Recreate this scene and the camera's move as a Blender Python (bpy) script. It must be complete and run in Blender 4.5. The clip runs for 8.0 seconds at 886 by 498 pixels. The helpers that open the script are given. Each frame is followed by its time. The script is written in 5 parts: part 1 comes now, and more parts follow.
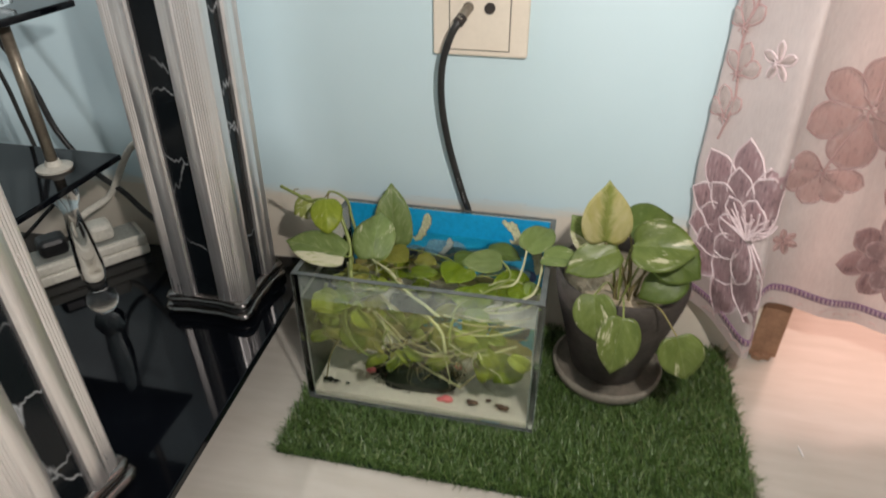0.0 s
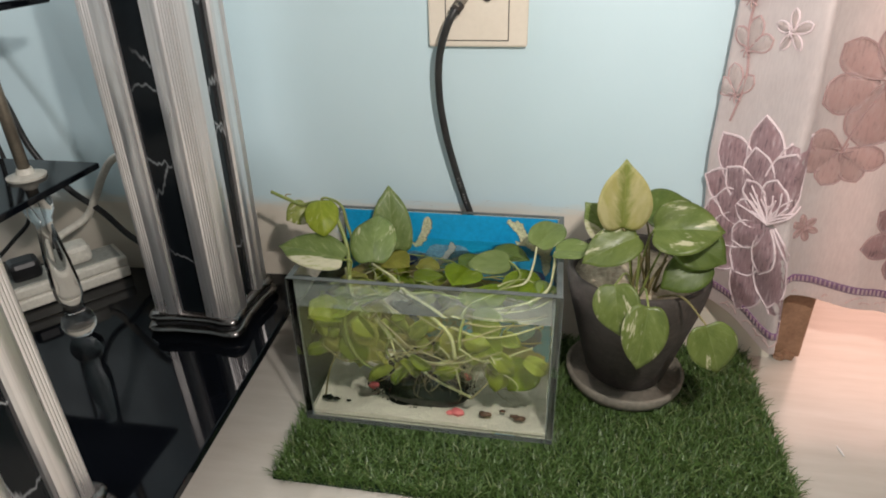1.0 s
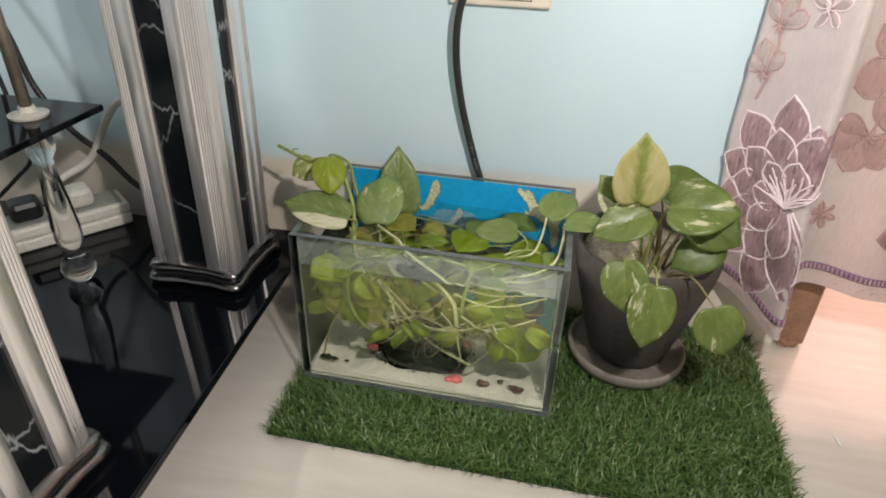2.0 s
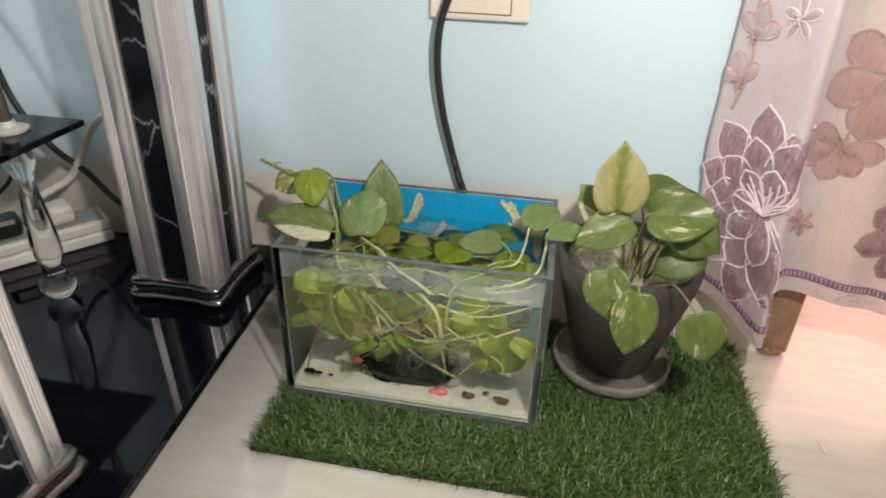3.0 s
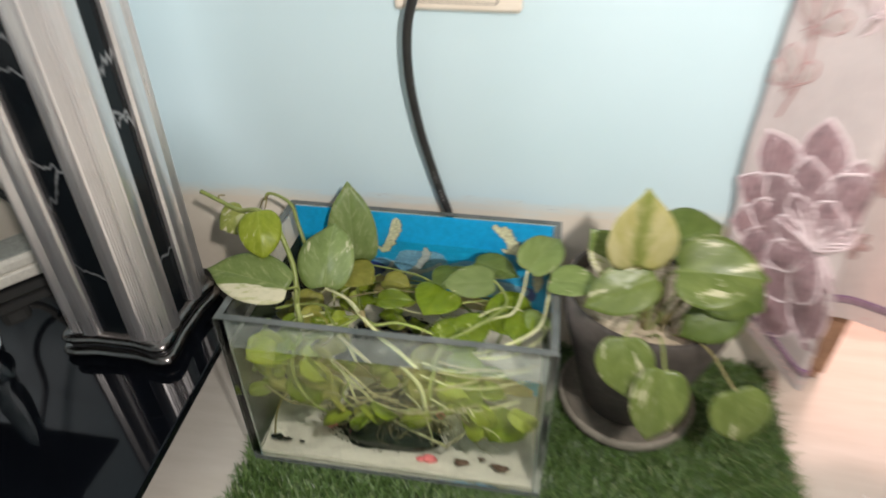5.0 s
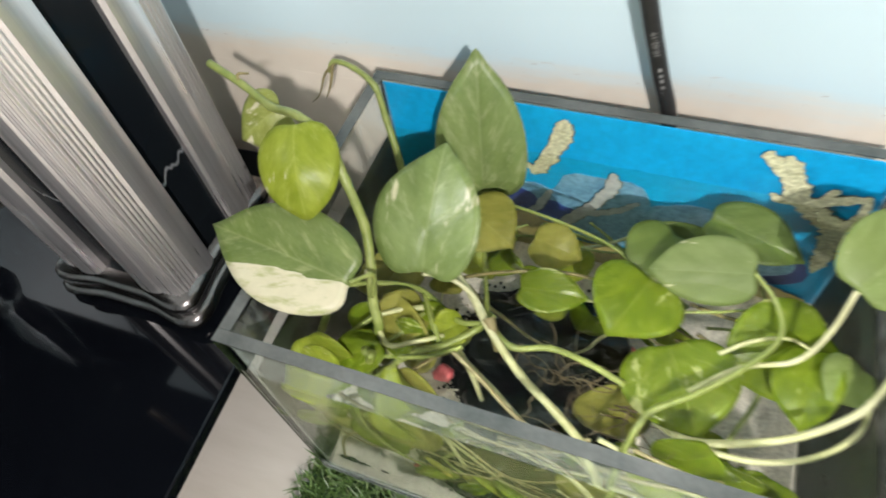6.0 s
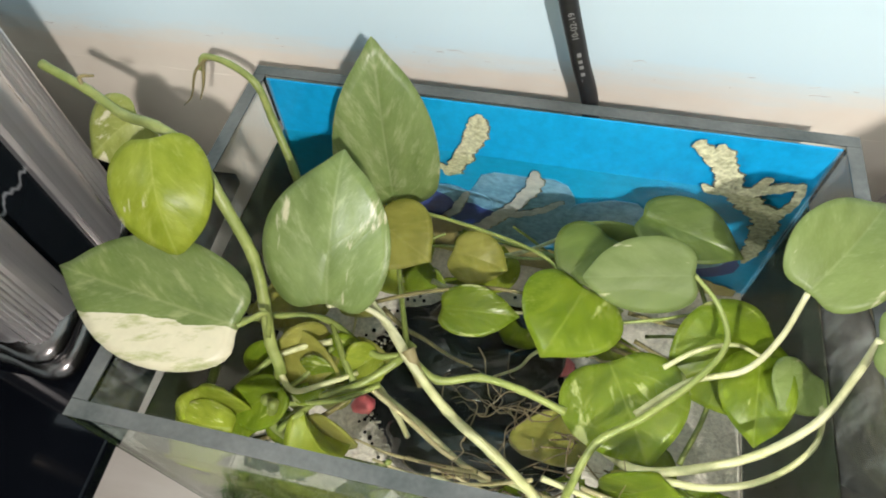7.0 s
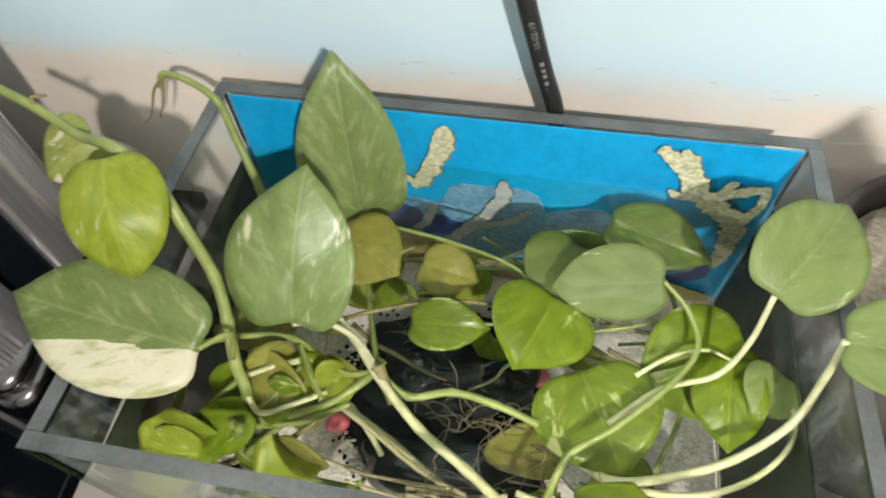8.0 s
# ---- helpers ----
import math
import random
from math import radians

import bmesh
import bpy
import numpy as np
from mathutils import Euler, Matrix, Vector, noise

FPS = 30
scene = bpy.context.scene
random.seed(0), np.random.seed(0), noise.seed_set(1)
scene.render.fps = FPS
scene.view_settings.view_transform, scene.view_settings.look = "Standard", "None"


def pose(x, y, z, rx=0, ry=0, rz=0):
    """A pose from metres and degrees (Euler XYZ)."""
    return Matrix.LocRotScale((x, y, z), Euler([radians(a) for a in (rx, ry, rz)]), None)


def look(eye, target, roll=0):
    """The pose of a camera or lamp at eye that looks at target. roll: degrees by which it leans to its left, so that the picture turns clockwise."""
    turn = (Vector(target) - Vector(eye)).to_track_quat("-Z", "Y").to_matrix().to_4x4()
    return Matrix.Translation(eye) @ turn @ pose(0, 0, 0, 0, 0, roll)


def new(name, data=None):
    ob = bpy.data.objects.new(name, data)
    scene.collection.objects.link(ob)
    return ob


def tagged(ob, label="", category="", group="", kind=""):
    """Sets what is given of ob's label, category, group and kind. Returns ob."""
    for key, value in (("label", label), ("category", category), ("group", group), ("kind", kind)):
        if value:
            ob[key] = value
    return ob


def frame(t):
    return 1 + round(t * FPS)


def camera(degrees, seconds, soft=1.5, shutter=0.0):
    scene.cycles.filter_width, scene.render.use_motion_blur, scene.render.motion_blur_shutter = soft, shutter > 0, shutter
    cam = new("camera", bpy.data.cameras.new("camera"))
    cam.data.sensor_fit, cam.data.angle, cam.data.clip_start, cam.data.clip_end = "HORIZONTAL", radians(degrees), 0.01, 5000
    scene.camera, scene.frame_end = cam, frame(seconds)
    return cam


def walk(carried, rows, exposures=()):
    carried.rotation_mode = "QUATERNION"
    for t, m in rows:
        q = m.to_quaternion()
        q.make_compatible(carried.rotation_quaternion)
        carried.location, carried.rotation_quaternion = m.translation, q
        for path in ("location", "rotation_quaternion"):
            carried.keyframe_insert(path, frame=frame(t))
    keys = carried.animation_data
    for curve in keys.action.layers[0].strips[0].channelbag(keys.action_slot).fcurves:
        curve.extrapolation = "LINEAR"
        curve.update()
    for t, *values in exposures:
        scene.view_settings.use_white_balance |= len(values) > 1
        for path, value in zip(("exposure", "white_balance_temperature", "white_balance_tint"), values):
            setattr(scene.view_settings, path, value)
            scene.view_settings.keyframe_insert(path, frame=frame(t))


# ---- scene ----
cam = camera(70.4, 8.0, soft=1.8, shutter=0.7)
PATH = [
    (0, (0.309, -0.56, 0.641), (-0.055, 1.09, -0.43), -0.2),
    (0.5, (0.287, -0.554, 0.589), (-0.069, 1.171, -0.358), 1.5),
    (1, (0.28, -0.551, 0.568), (-0.044, 1.181, -0.377), -1.5),
    (1.2, (0.28, -0.537, 0.572), (-0.034, 1.119, -0.505), -0.8),
    (2.3, (0.272, -0.543, 0.553), (-0.054, 1.153, -0.456), 1.9),
    (2.5, (0.277, -0.547, 0.549), (-0.056, 1.159, -0.439), 1.7),
    (3, (0.28, -0.545, 0.551), (-0.013, 1.173, -0.43), 1.7),
    (3.5, (0.285, -0.543, 0.55), (0.046, 1.176, -0.444), 2.3),
    (4, (0.281, -0.546, 0.565), (0.063, 1.171, -0.438), 2.6),
    (4.2, (0.268, -0.543, 0.579), (0.028, 1.088, -0.553), 0.5),
    (4.5, (0.279, -0.537, 0.608), (0.088, 1.092, -0.536), 2.3),
    (4.7, (0.277, -0.488, 0.615), (0.095, 1.151, -0.516), 1.1),
    (5.8, (0.201, -0.093, 0.479), (-0.364, 1.001, -1.097), -9.7),
    (6, (0.176, -0.079, 0.47), (-0.394, 0.939, -1.155), -11.1),
    (6.5, (0.161, -0.052, 0.444), (-0.238, 0.99, -1.215), -7.1),
    (7, (0.166, -0.042, 0.442), (-0.15, 1.013, -1.227), -4.8),
    (7.5, (0.168, -0.041, 0.442), (-0.143, 1.037, -1.213), -4.6),
    (8, (0.172, -0.038, 0.439), (-0.094, 1.058, -1.212), -4.0),
]
walk(cam, [(t, look(eye, target, roll)) for t, eye, target, roll in PATH],
     exposures=[(0.0, -0.24, 6330, 10), (1.2, -0.13, 6330, 10), (2.3, 0.05, 6330, 10), (4.7, 0.07, 6330, 10), (5.8, 0.77, 6150, 10), (8.0, 0.73, 6200, 10)])

# ---- world, lights, exposure ----
world = bpy.data.worlds.new("world")
scene.world = world
world.use_nodes = True
world.node_tree.nodes["Background"].inputs[0].default_value = (0.75, 0.85, 1.0, 1)
world.node_tree.nodes["Background"].inputs[1].default_value = 0.4


def lamp(name, kind, energy, m, color, **extra):
    data = bpy.data.lights.new(name, kind)
    data.energy, data.color = energy, color
    if kind == "AREA":
        data.shape, data.size, data.size_y = "RECTANGLE", extra["size"], extra["size_y"]
    if kind == "POINT":
        data.shadow_soft_size = extra["size"]
    ob = new(name, data)
    ob.matrix_world = m
    return ob


# the torch beside the lens, the tube lamp high on the wall, the daylight of the doorway
lamp("torch_light", "POINT", 21.0, pose(0.42, -0.47, 0.77), (1.0, 0.91, 0.84), size=0.016)
lamp("wall_tube_light", "AREA", 45, look((-2.2, -0.85, 2.1), (0.0, 0.1, 0.2)), (1.0, 0.95, 0.93), size=0.5, size_y=0.12)
lamp("door_daylight", "AREA", 25, look((1.25, 0.75, 1.1), (0.7, 0.0, 0.0)), (1.0, 0.60, 0.49), size=0.9, size_y=1.6)

# ---- materials ----


class Nodes:
    def __init__(self, name):
        self.material = bpy.data.materials.new(name)
        self.material.use_nodes = True
        self.tree = self.material.node_tree
        self.shader = self.tree.nodes["Principled BSDF"]
        self.out = self.tree.nodes["Material Output"]

    def add(self, kind, **values):
        node = self.tree.nodes.new(kind)
        for key, value in values.items():
            node.inputs[key].default_value = value
        return node

    def link(self, a, b):
        self.tree.links.new(a, b)

    def coords(self, which="Object"):
        return self.add("ShaderNodeTexCoord").outputs[which]

    def noise(self, scale, detail=4.0, rough=0.55, vector=None):
        node = self.add("ShaderNodeTexNoise", Scale=scale, Detail=detail, Roughness=rough)
        self.link(vector if vector is not None else self.coords(), node.inputs["Vector"])
        return node.outputs["Fac"]

    def ramp(self, fac, stops):
        node = self.tree.nodes.new("ShaderNodeValToRGB")
        elements = node.color_ramp.elements
        while len(elements) < len(stops):
            elements.new(0.5)
        for element, (place, color) in zip(elements, stops):
            element.position, element.color = place, (*color, 1)
        self.link(fac, node.inputs["Fac"])
        return node.outputs["Color"]

    def mix(self, fac, a, b, blend="MIX"):
        node = self.tree.nodes.new("ShaderNodeMix")
        node.data_type, node.blend_type = "RGBA", blend
        for value, socket in ((fac, node.inputs[0]), (a, node.inputs[6]), (b, node.inputs[7])):
            if isinstance(value, bpy.types.NodeSocket):
                self.link(value, socket)
            else:
                socket.default_value = value if isinstance(value, float) else (*value, 1)
        return node.outputs[2]

    def math(self, op, a, b=0.0):
        node = self.tree.nodes.new("ShaderNodeMath")
        node.operation = op
        for value, socket in ((a, node.inputs[0]), (b, node.inputs[1])):
            if isinstance(value, bpy.types.NodeSocket):
                self.link(value, socket)
            else:
                socket.default_value = value
        return node.outputs[0]

    def bump(self, height, strength, distance):
        node = self.add("ShaderNodeBump", Strength=strength, Distance=distance)
        self.link(height, node.inputs["Height"])
        self.link(node.outputs["Normal"], self.shader.inputs["Normal"])

    def set(self, **values):
        for key, value in values.items():
            socket = self.shader.inputs[key.replace("_", " ")]
            if isinstance(value, bpy.types.NodeSocket):
                self.link(value, socket)
            else:
                socket.default_value = (*value, 1) if isinstance(value, tuple) else value
        return self


def surface(name, dark, light, scale=20.0, rough=0.5, metal=0.0, bump=0.2, grain=200.0, distance=0.0006, fine=0.25, **more):
    """A surface with colour that varies at two scales, and fine relief."""
    n = Nodes(name)
    wide = n.ramp(n.noise(scale), [(0.3, dark), (0.7, light)])
    grains = n.noise(grain, 3.0)
    color = n.mix(fine, wide, n.ramp(grains, [(0.3, tuple(0.55 * c for c in dark)), (0.7, tuple(min(1, 1.15 * c) for c in light))]))
    n.set(Base_Color=color, Metallic=metal, **more)
    n.set(Roughness=n.math("MULTIPLY_ADD", n.noise(scale * 2.3), 0.3 * rough))
    n.shader.inputs["Roughness"].links[0].from_node.inputs[2].default_value = 0.85 * rough
    n.bump(grains, bump, distance)
    return n.material


def glass(name, color, ior, rough=0.0, level=0.5):
    n = Nodes(name)
    n.set(Base_Color=color, Transmission_Weight=1.0, IOR=ior, Roughness=rough, Specular_IOR_Level=level)
    return n.material


def leaf_material(name, deep, fresh, pale, amount, half=False, rough=0.38, splash=0.0, cream=(0.62, 0.60, 0.38), gloss=0.45, core=None):
    """Pothos leaf: mottled flecks that run along the veins, cream splashes, and for half a cream side."""
    n = Nodes(name)
    uv = n.add("ShaderNodeSeparateXYZ")
    n.link(n.coords("UV"), uv.inputs[0])
    side = n.math("ABSOLUTE", n.math("SUBTRACT", uv.outputs[0], 0.5))
    along = n.math("SUBTRACT", uv.outputs[1], n.math("MULTIPLY", side, 0.9))
    chance = n.add("ShaderNodeObjectInfo").outputs["Random"]
    seed = n.math("MULTIPLY", chance, 37.0)

    def stretched(across, length):
        pack = n.tree.nodes.new("ShaderNodeCombineXYZ")
        n.link(n.math("MULTIPLY", uv.outputs[0], across), pack.inputs[0])
        n.link(n.math("MULTIPLY", along, length), pack.inputs[1])
        n.link(seed, pack.inputs[2])
        return pack.outputs[0]

    fleck = n.noise(1.7, 9.0, 0.66, stretched(4.0, 6.0))
    broad = n.noise(1.6, 3.0, 0.5, stretched(3.0, 2.5))
    body = n.mix(n.ramp(broad, [(0.35, (0, 0, 0)), (0.65, (1, 1, 1))]), deep, fresh)
    low = 0.60 - 0.10 * amount
    color = n.mix(n.ramp(fleck, [(low, (0, 0, 0)), (low + 0.16, (0.65, 0.65, 0.65))]), body, pale)
    mottle = n.noise(3.4, 8.0, 0.72, stretched(9.0, 11.0))
    color = n.mix(n.ramp(mottle, [(0.48, (0, 0, 0)), (0.70, (0.20, 0.20, 0.20))]), color, pale)
    color = n.mix(n.ramp(mottle, [(0.30, (0.26, 0.26, 0.26)), (0.46, (0, 0, 0))]), color, deep)
    if core:
        near = n.math("ADD", side, n.math("MULTIPLY", n.math("SUBTRACT", n.noise(1.5, 5.0, 0.6, stretched(4.0, 6.0)), 0.5), 0.35))
        color = n.mix(n.ramp(near, [(0.03, (0.9, 0.9, 0.9)), (0.16, (0, 0, 0))]), color, core)
    if splash:
        patches = n.math("ADD", n.noise(1.2, 5.0, 0.6, stretched(4.6, 1.7)), n.math("MULTIPLY", n.math("SUBTRACT", side, 0.22), 0.22))
        level = 0.66 - 0.10 * splash
        color = n.mix(n.ramp(patches, [(level, (0, 0, 0)), (level + 0.055, (1, 1, 1))]), color, cream)
    rib = n.ramp(side, [(0.004, (1, 1, 1)), (0.016, (0, 0, 0))])
    color = n.mix(n.mix(1.0, rib, (0.28, 0.28, 0.28), "MULTIPLY"), color, pale)
    if half:
        edge = n.math("LESS_THAN", n.math("ADD", n.math("ADD", uv.outputs[0], n.math("MULTIPLY", uv.outputs[1], 0.34)), n.math("MULTIPLY", n.noise(1.0, 3.0, 0.5, stretched(2.0, 5.0)), 0.16)), 0.56)
        side_color = n.mix(n.ramp(n.noise(2.0, 5.0, 0.6, stretched(4.0, 5.0)), [(0.52, (0, 0, 0)), (0.68, (1, 1, 1))]), (0.74, 0.70, 0.50), (0.42, 0.45, 0.20))
        color = n.mix(edge, color, side_color)
    color = n.mix(n.math("MULTIPLY", n.noise(220.0, 3.0), 0.22), color, tuple(0.4 * c for c in deep))
    relief = n.math("ADD", n.math("MULTIPLY", n.math("POWER", n.math("ABSOLUTE", n.math("SINE", n.math("ADD", n.math("MULTIPLY", along, 21.0), n.math("MULTIPLY", broad, 5.0)))), 0.5), 0.16), n.noise(70.0, 5.0, 0.6))
    n.set(Base_Color=color, Roughness=n.math("MULTIPLY", n.math("ADD", n.noise(40.0, 3.0), 0.5), rough), Specular_IOR_Level=gloss)
    n.bump(relief, 0.30, 0.0012)
    thin = n.add("ShaderNodeBsdfTranslucent")
    n.link(n.mix(0.5, color, (0.40, 0.50, 0.06)), thin.inputs["Color"])
    blend = n.add("ShaderNodeMixShader", Fac=0.28)
    n.link(n.shader.outputs[0], blend.inputs[1])
    n.link(thin.outputs[0], blend.inputs[2])
    n.link(blend.outputs[0], n.out.inputs["Surface"])
    return n.material


def fabric(name, dark, light, through_light, sheen=0.3, scale=700.0, vary=0.0, stitch=0.0, gloss=0.5):
    """Woven cloth; stitch: how strongly pale embroidery threads show."""
    n = Nodes(name)
    weave = n.noise(scale, 2.0)
    thread = n.add("ShaderNodeMapping", Scale=(1.0, 1.0, 0.22))
    n.link(n.coords(), thread.inputs["Vector"])
    threads = n.noise(scale * 0.45, 4.0, 0.6, thread.outputs[0])
    shade = n.math("MULTIPLY", n.add("ShaderNodeObjectInfo").outputs["Random"], vary)
    color = n.mix(n.ramp(n.mix(0.5, n.noise(14.0), threads), [(0.25, (0, 0, 0)), (0.75, (1, 1, 1))]), dark, light)
    color = n.mix(shade, color, tuple(0.35 * c for c in dark))
    if stitch:
        color = n.mix(n.ramp(threads, [(0.56, (0, 0, 0)), (0.68, (stitch, stitch, stitch))]), color, (0.86, 0.74, 0.74))
        color = n.mix(n.ramp(threads, [(0.32, (stitch, stitch, stitch)), (0.44, (0, 0, 0))]), color, tuple(0.45 * c for c in dark))
    n.set(Base_Color=color, Roughness=n.math("MULTIPLY_ADD", weave, 0.35), Sheen_Weight=sheen, Specular_IOR_Level=gloss)
    n.shader.inputs["Roughness"].links[0].from_node.inputs[2].default_value = 0.28
    n.bump(n.mix(0.5, weave, threads), 0.55, 0.0009)
    thin = n.add("ShaderNodeBsdfTranslucent")
    n.link(color, thin.inputs["Color"])
    blend = n.add("ShaderNodeMixShader", Fac=through_light)
    n.link(n.shader.outputs[0], blend.inputs[1])
    n.link(thin.outputs[0], blend.inputs[2])
    n.link(blend.outputs[0], n.out.inputs["Surface"])
    return n.material


def marble(name):
    """Black marble foil with thin grey veins."""
    n = Nodes(name)
    vor = n.add("ShaderNodeTexVoronoi", Scale=10.0)
    vor.feature = "DISTANCE_TO_EDGE"
    pos = n.mix(0.02, n.coords(), n.add("ShaderNodeTexNoise", Scale=9.0).outputs["Color"])
    n.link(pos, vor.inputs["Vector"])
    vein = n.ramp(vor.outputs["Distance"], [(0.0, (1, 1, 1)), (0.016, (0, 0, 0))])
    some = n.ramp(n.noise(9.0, 2.0), [(0.36, (0, 0, 0)), (0.60, (1, 1, 1))])
    n.set(Base_Color=n.mix(n.mix(1.0, vein, some, "MULTIPLY"), (0.006, 0.008, 0.010), (0.42, 0.44, 0.45)), Roughness=0.16, Specular_IOR_Level=0.18)
    return n.material




def wall_material():
    """Pale blue wall paint, brushed out thinly over bare cream plaster near the floor."""
    n = Nodes("blue_wall_paint_over_plaster")
    place = n.add("ShaderNodeSeparateXYZ")
    n.link(n.coords(), place.inputs[0])
    rise = n.math("SUBTRACT", place.outputs[2], n.math("MULTIPLY", place.outputs[0], 0.022))
    stroke = n.add("ShaderNodeMapping", Scale=(10.0, 1.0, 60.0))
    n.link(n.coords(), stroke.inputs["Vector"])
    brushed = n.noise(1.6, 6.0, 0.65, stroke.outputs[0])
    edge = n.math("ADD", rise, n.math("MULTIPLY", n.math("SUBTRACT", brushed, 0.5), 0.030))
    cream = n.ramp(n.noise(14.0), [(0.3, (0.71, 0.635, 0.525)), (0.7, (0.80, 0.735, 0.62))])
    paint = n.ramp(n.noise(3.0), [(0.3, (0.58, 0.74, 0.78)), (0.7, (0.64, 0.79, 0.83))])
    color = n.mix(n.ramp(edge, [(0.193, (0, 0, 0)), (0.216, (1, 1, 1))]), cream, paint)
    near = n.ramp(n.math("ABSOLUTE", n.math("SUBTRACT", rise, 0.207)), [(0.004, (0.6, 0.6, 0.6)), (0.016, (0, 0, 0))])
    specks = n.math("MULTIPLY", n.ramp(n.noise(300.0, 2.0, 0.5, stroke.outputs[0]), [(0.68, (0, 0, 0)), (0.74, (1, 1, 1))]), near)
    n.set(Base_Color=n.mix(specks, color, (0.36, 0.32, 0.28)), Roughness=0.5)
    n.bump(n.mix(0.3, n.noise(70.0, 4.0, 0.55), brushed), 0.25, 0.0010)
    return n.material


M_WALL = wall_material()
M_GRIME = surface("grime_line", (0.34, 0.31, 0.27), (0.55, 0.52, 0.47), 40.0, 0.8)
M_PLAIN = surface("plain_room_paint", (0.60, 0.66, 0.68), (0.68, 0.73, 0.74), 3.0, 0.7)
M_CEIL = surface("ceiling_paint", (0.72, 0.72, 0.70), (0.80, 0.80, 0.78), 3.0, 0.8)


def silver():
    """Silver-coated moulding, drawn lengthwise: fine streaks along its height, with dull worn patches."""
    n = Nodes("brushed_silver")
    drawn = n.add("ShaderNodeMapping", Scale=(240.0, 240.0, 1.2))
    n.link(n.coords(), drawn.inputs["Vector"])
    streak = n.noise(1.0, 4.0, 0.6, drawn.outputs[0])
    worn = n.noise(11.0, 4.0, 0.6)
    color = n.mix(n.ramp(streak, [(0.3, (0, 0, 0)), (0.7, (1, 1, 1))]), (0.76, 0.735, 0.73), (0.95, 0.92, 0.915))
    color = n.mix(n.ramp(worn, [(0.55, (0, 0, 0)), (0.75, (0.35, 0.35, 0.35))]), color, (0.55, 0.52, 0.49))
    n.set(Base_Color=color, Metallic=0.88, Roughness=n.math("MULTIPLY_ADD", n.mix(0.5, worn, streak), 0.24))
    n.shader.inputs["Roughness"].links[0].from_node.inputs[2].default_value = 0.18
    n.bump(streak, 0.12, 0.0003)
    return n.material


M_SILVER = silver()
M_CHROME = surface("dull_chrome_moulding", (0.15, 0.14, 0.135), (0.24, 0.225, 0.215), 12.0, 0.24, 1.0, 0.05)
M_MARBLE = marble("black_marble_foil")
M_BLACKGLASS = surface("black_glass", (0.002, 0.0025, 0.004), (0.004, 0.005, 0.007), 6.0, 0.06, 0, 0.0, Specular_IOR_Level=0.22)
M_BLACK = surface("black_lacquer", (0.008, 0.008, 0.009), (0.016, 0.016, 0.017), 10.0, 0.35)
M_ACRYLIC = glass("clear_acrylic", (0.95, 0.94, 0.93), 1.47, 0.03)


def clear_body(name, color, ior, gloss):
    """Glass or water: refraction with a weak surface gloss."""
    n = Nodes(name)
    bend = n.add("ShaderNodeBsdfRefraction", Color=(*color, 1), IOR=ior, Roughness=0.0)
    shine = n.add("ShaderNodeBsdfGlossy", Roughness=0.0)
    blend = n.add("ShaderNodeMixShader")
    weak = [(f, (k, k, k)) for f, k in ((0.0, 0.0), (0.10, 0.1 * gloss), (0.35, 0.2), (1.0, 1.0))]
    n.link(n.ramp(n.add("ShaderNodeFresnel", IOR=ior).outputs[0], weak), blend.inputs[0])
    n.link(bend.outputs[0], blend.inputs[1])
    n.link(shine.outputs[0], blend.inputs[2])
    n.link(blend.outputs[0], n.out.inputs["Surface"])
    return n.material


M_WATER = clear_body("water", (0.90, 0.925, 0.84), 1.33, 0.3)
M_GLASS = clear_body("tank_glass", (0.965, 0.99, 0.98), 1.5, 0.5)
M_RIM = surface("ground_glass_edge", (0.040, 0.050, 0.046), (0.145, 0.152, 0.142), 30.0, 0.35, 0, 0.15, 420.0, 0.0006, 0.18)


def filmy(name, color, low, high, scale, fade=None):
    """A thin film that lets most of the light through."""
    n = Nodes(name)
    n.set(Base_Color=color, Roughness=0.6)
    clear = n.add("ShaderNodeBsdfTransparent")
    blend = n.add("ShaderNodeMixShader")
    amount = n.ramp(n.noise(scale, 5.0, 0.6), [(0.3, (low, low, low)), (0.7, (high, high, high))])
    if fade:
        height = n.add("ShaderNodeSeparateXYZ")
        n.link(n.coords(), height.inputs[0])
        amount = n.mix(1.0, amount, n.ramp(height.outputs[2], [(fade[0], (0, 0, 0)), (fade[1], (1, 1, 1))]), "MULTIPLY")
    n.link(amount, blend.inputs[0])
    n.link(clear.outputs[0], blend.inputs[1])
    n.link(n.shader.outputs[0], blend.inputs[2])
    n.link(blend.outputs[0], n.out.inputs["Surface"])
    return n.material


M_SILICONE = filmy("silicone_bead", (0.28, 0.32, 0.30), 0.16, 0.34, 60.0)
M_ALGAE = filmy("olive_algae_film", (0.50, 0.50, 0.18), 0.020, 0.11, 16.0, (0.085, 0.125))
# algae, with the dark plants mirrored in the side panes put into its colour
M_ALGAEREFLECTION = filmy("dark_green_algae_and_reflection", (0.035, 0.050, 0.026), 0.35, 0.75, 22.0)
M_DUSTFILM = filmy("dried_water_marks", (0.60, 0.64, 0.58), 0.06, 0.19, 50.0)


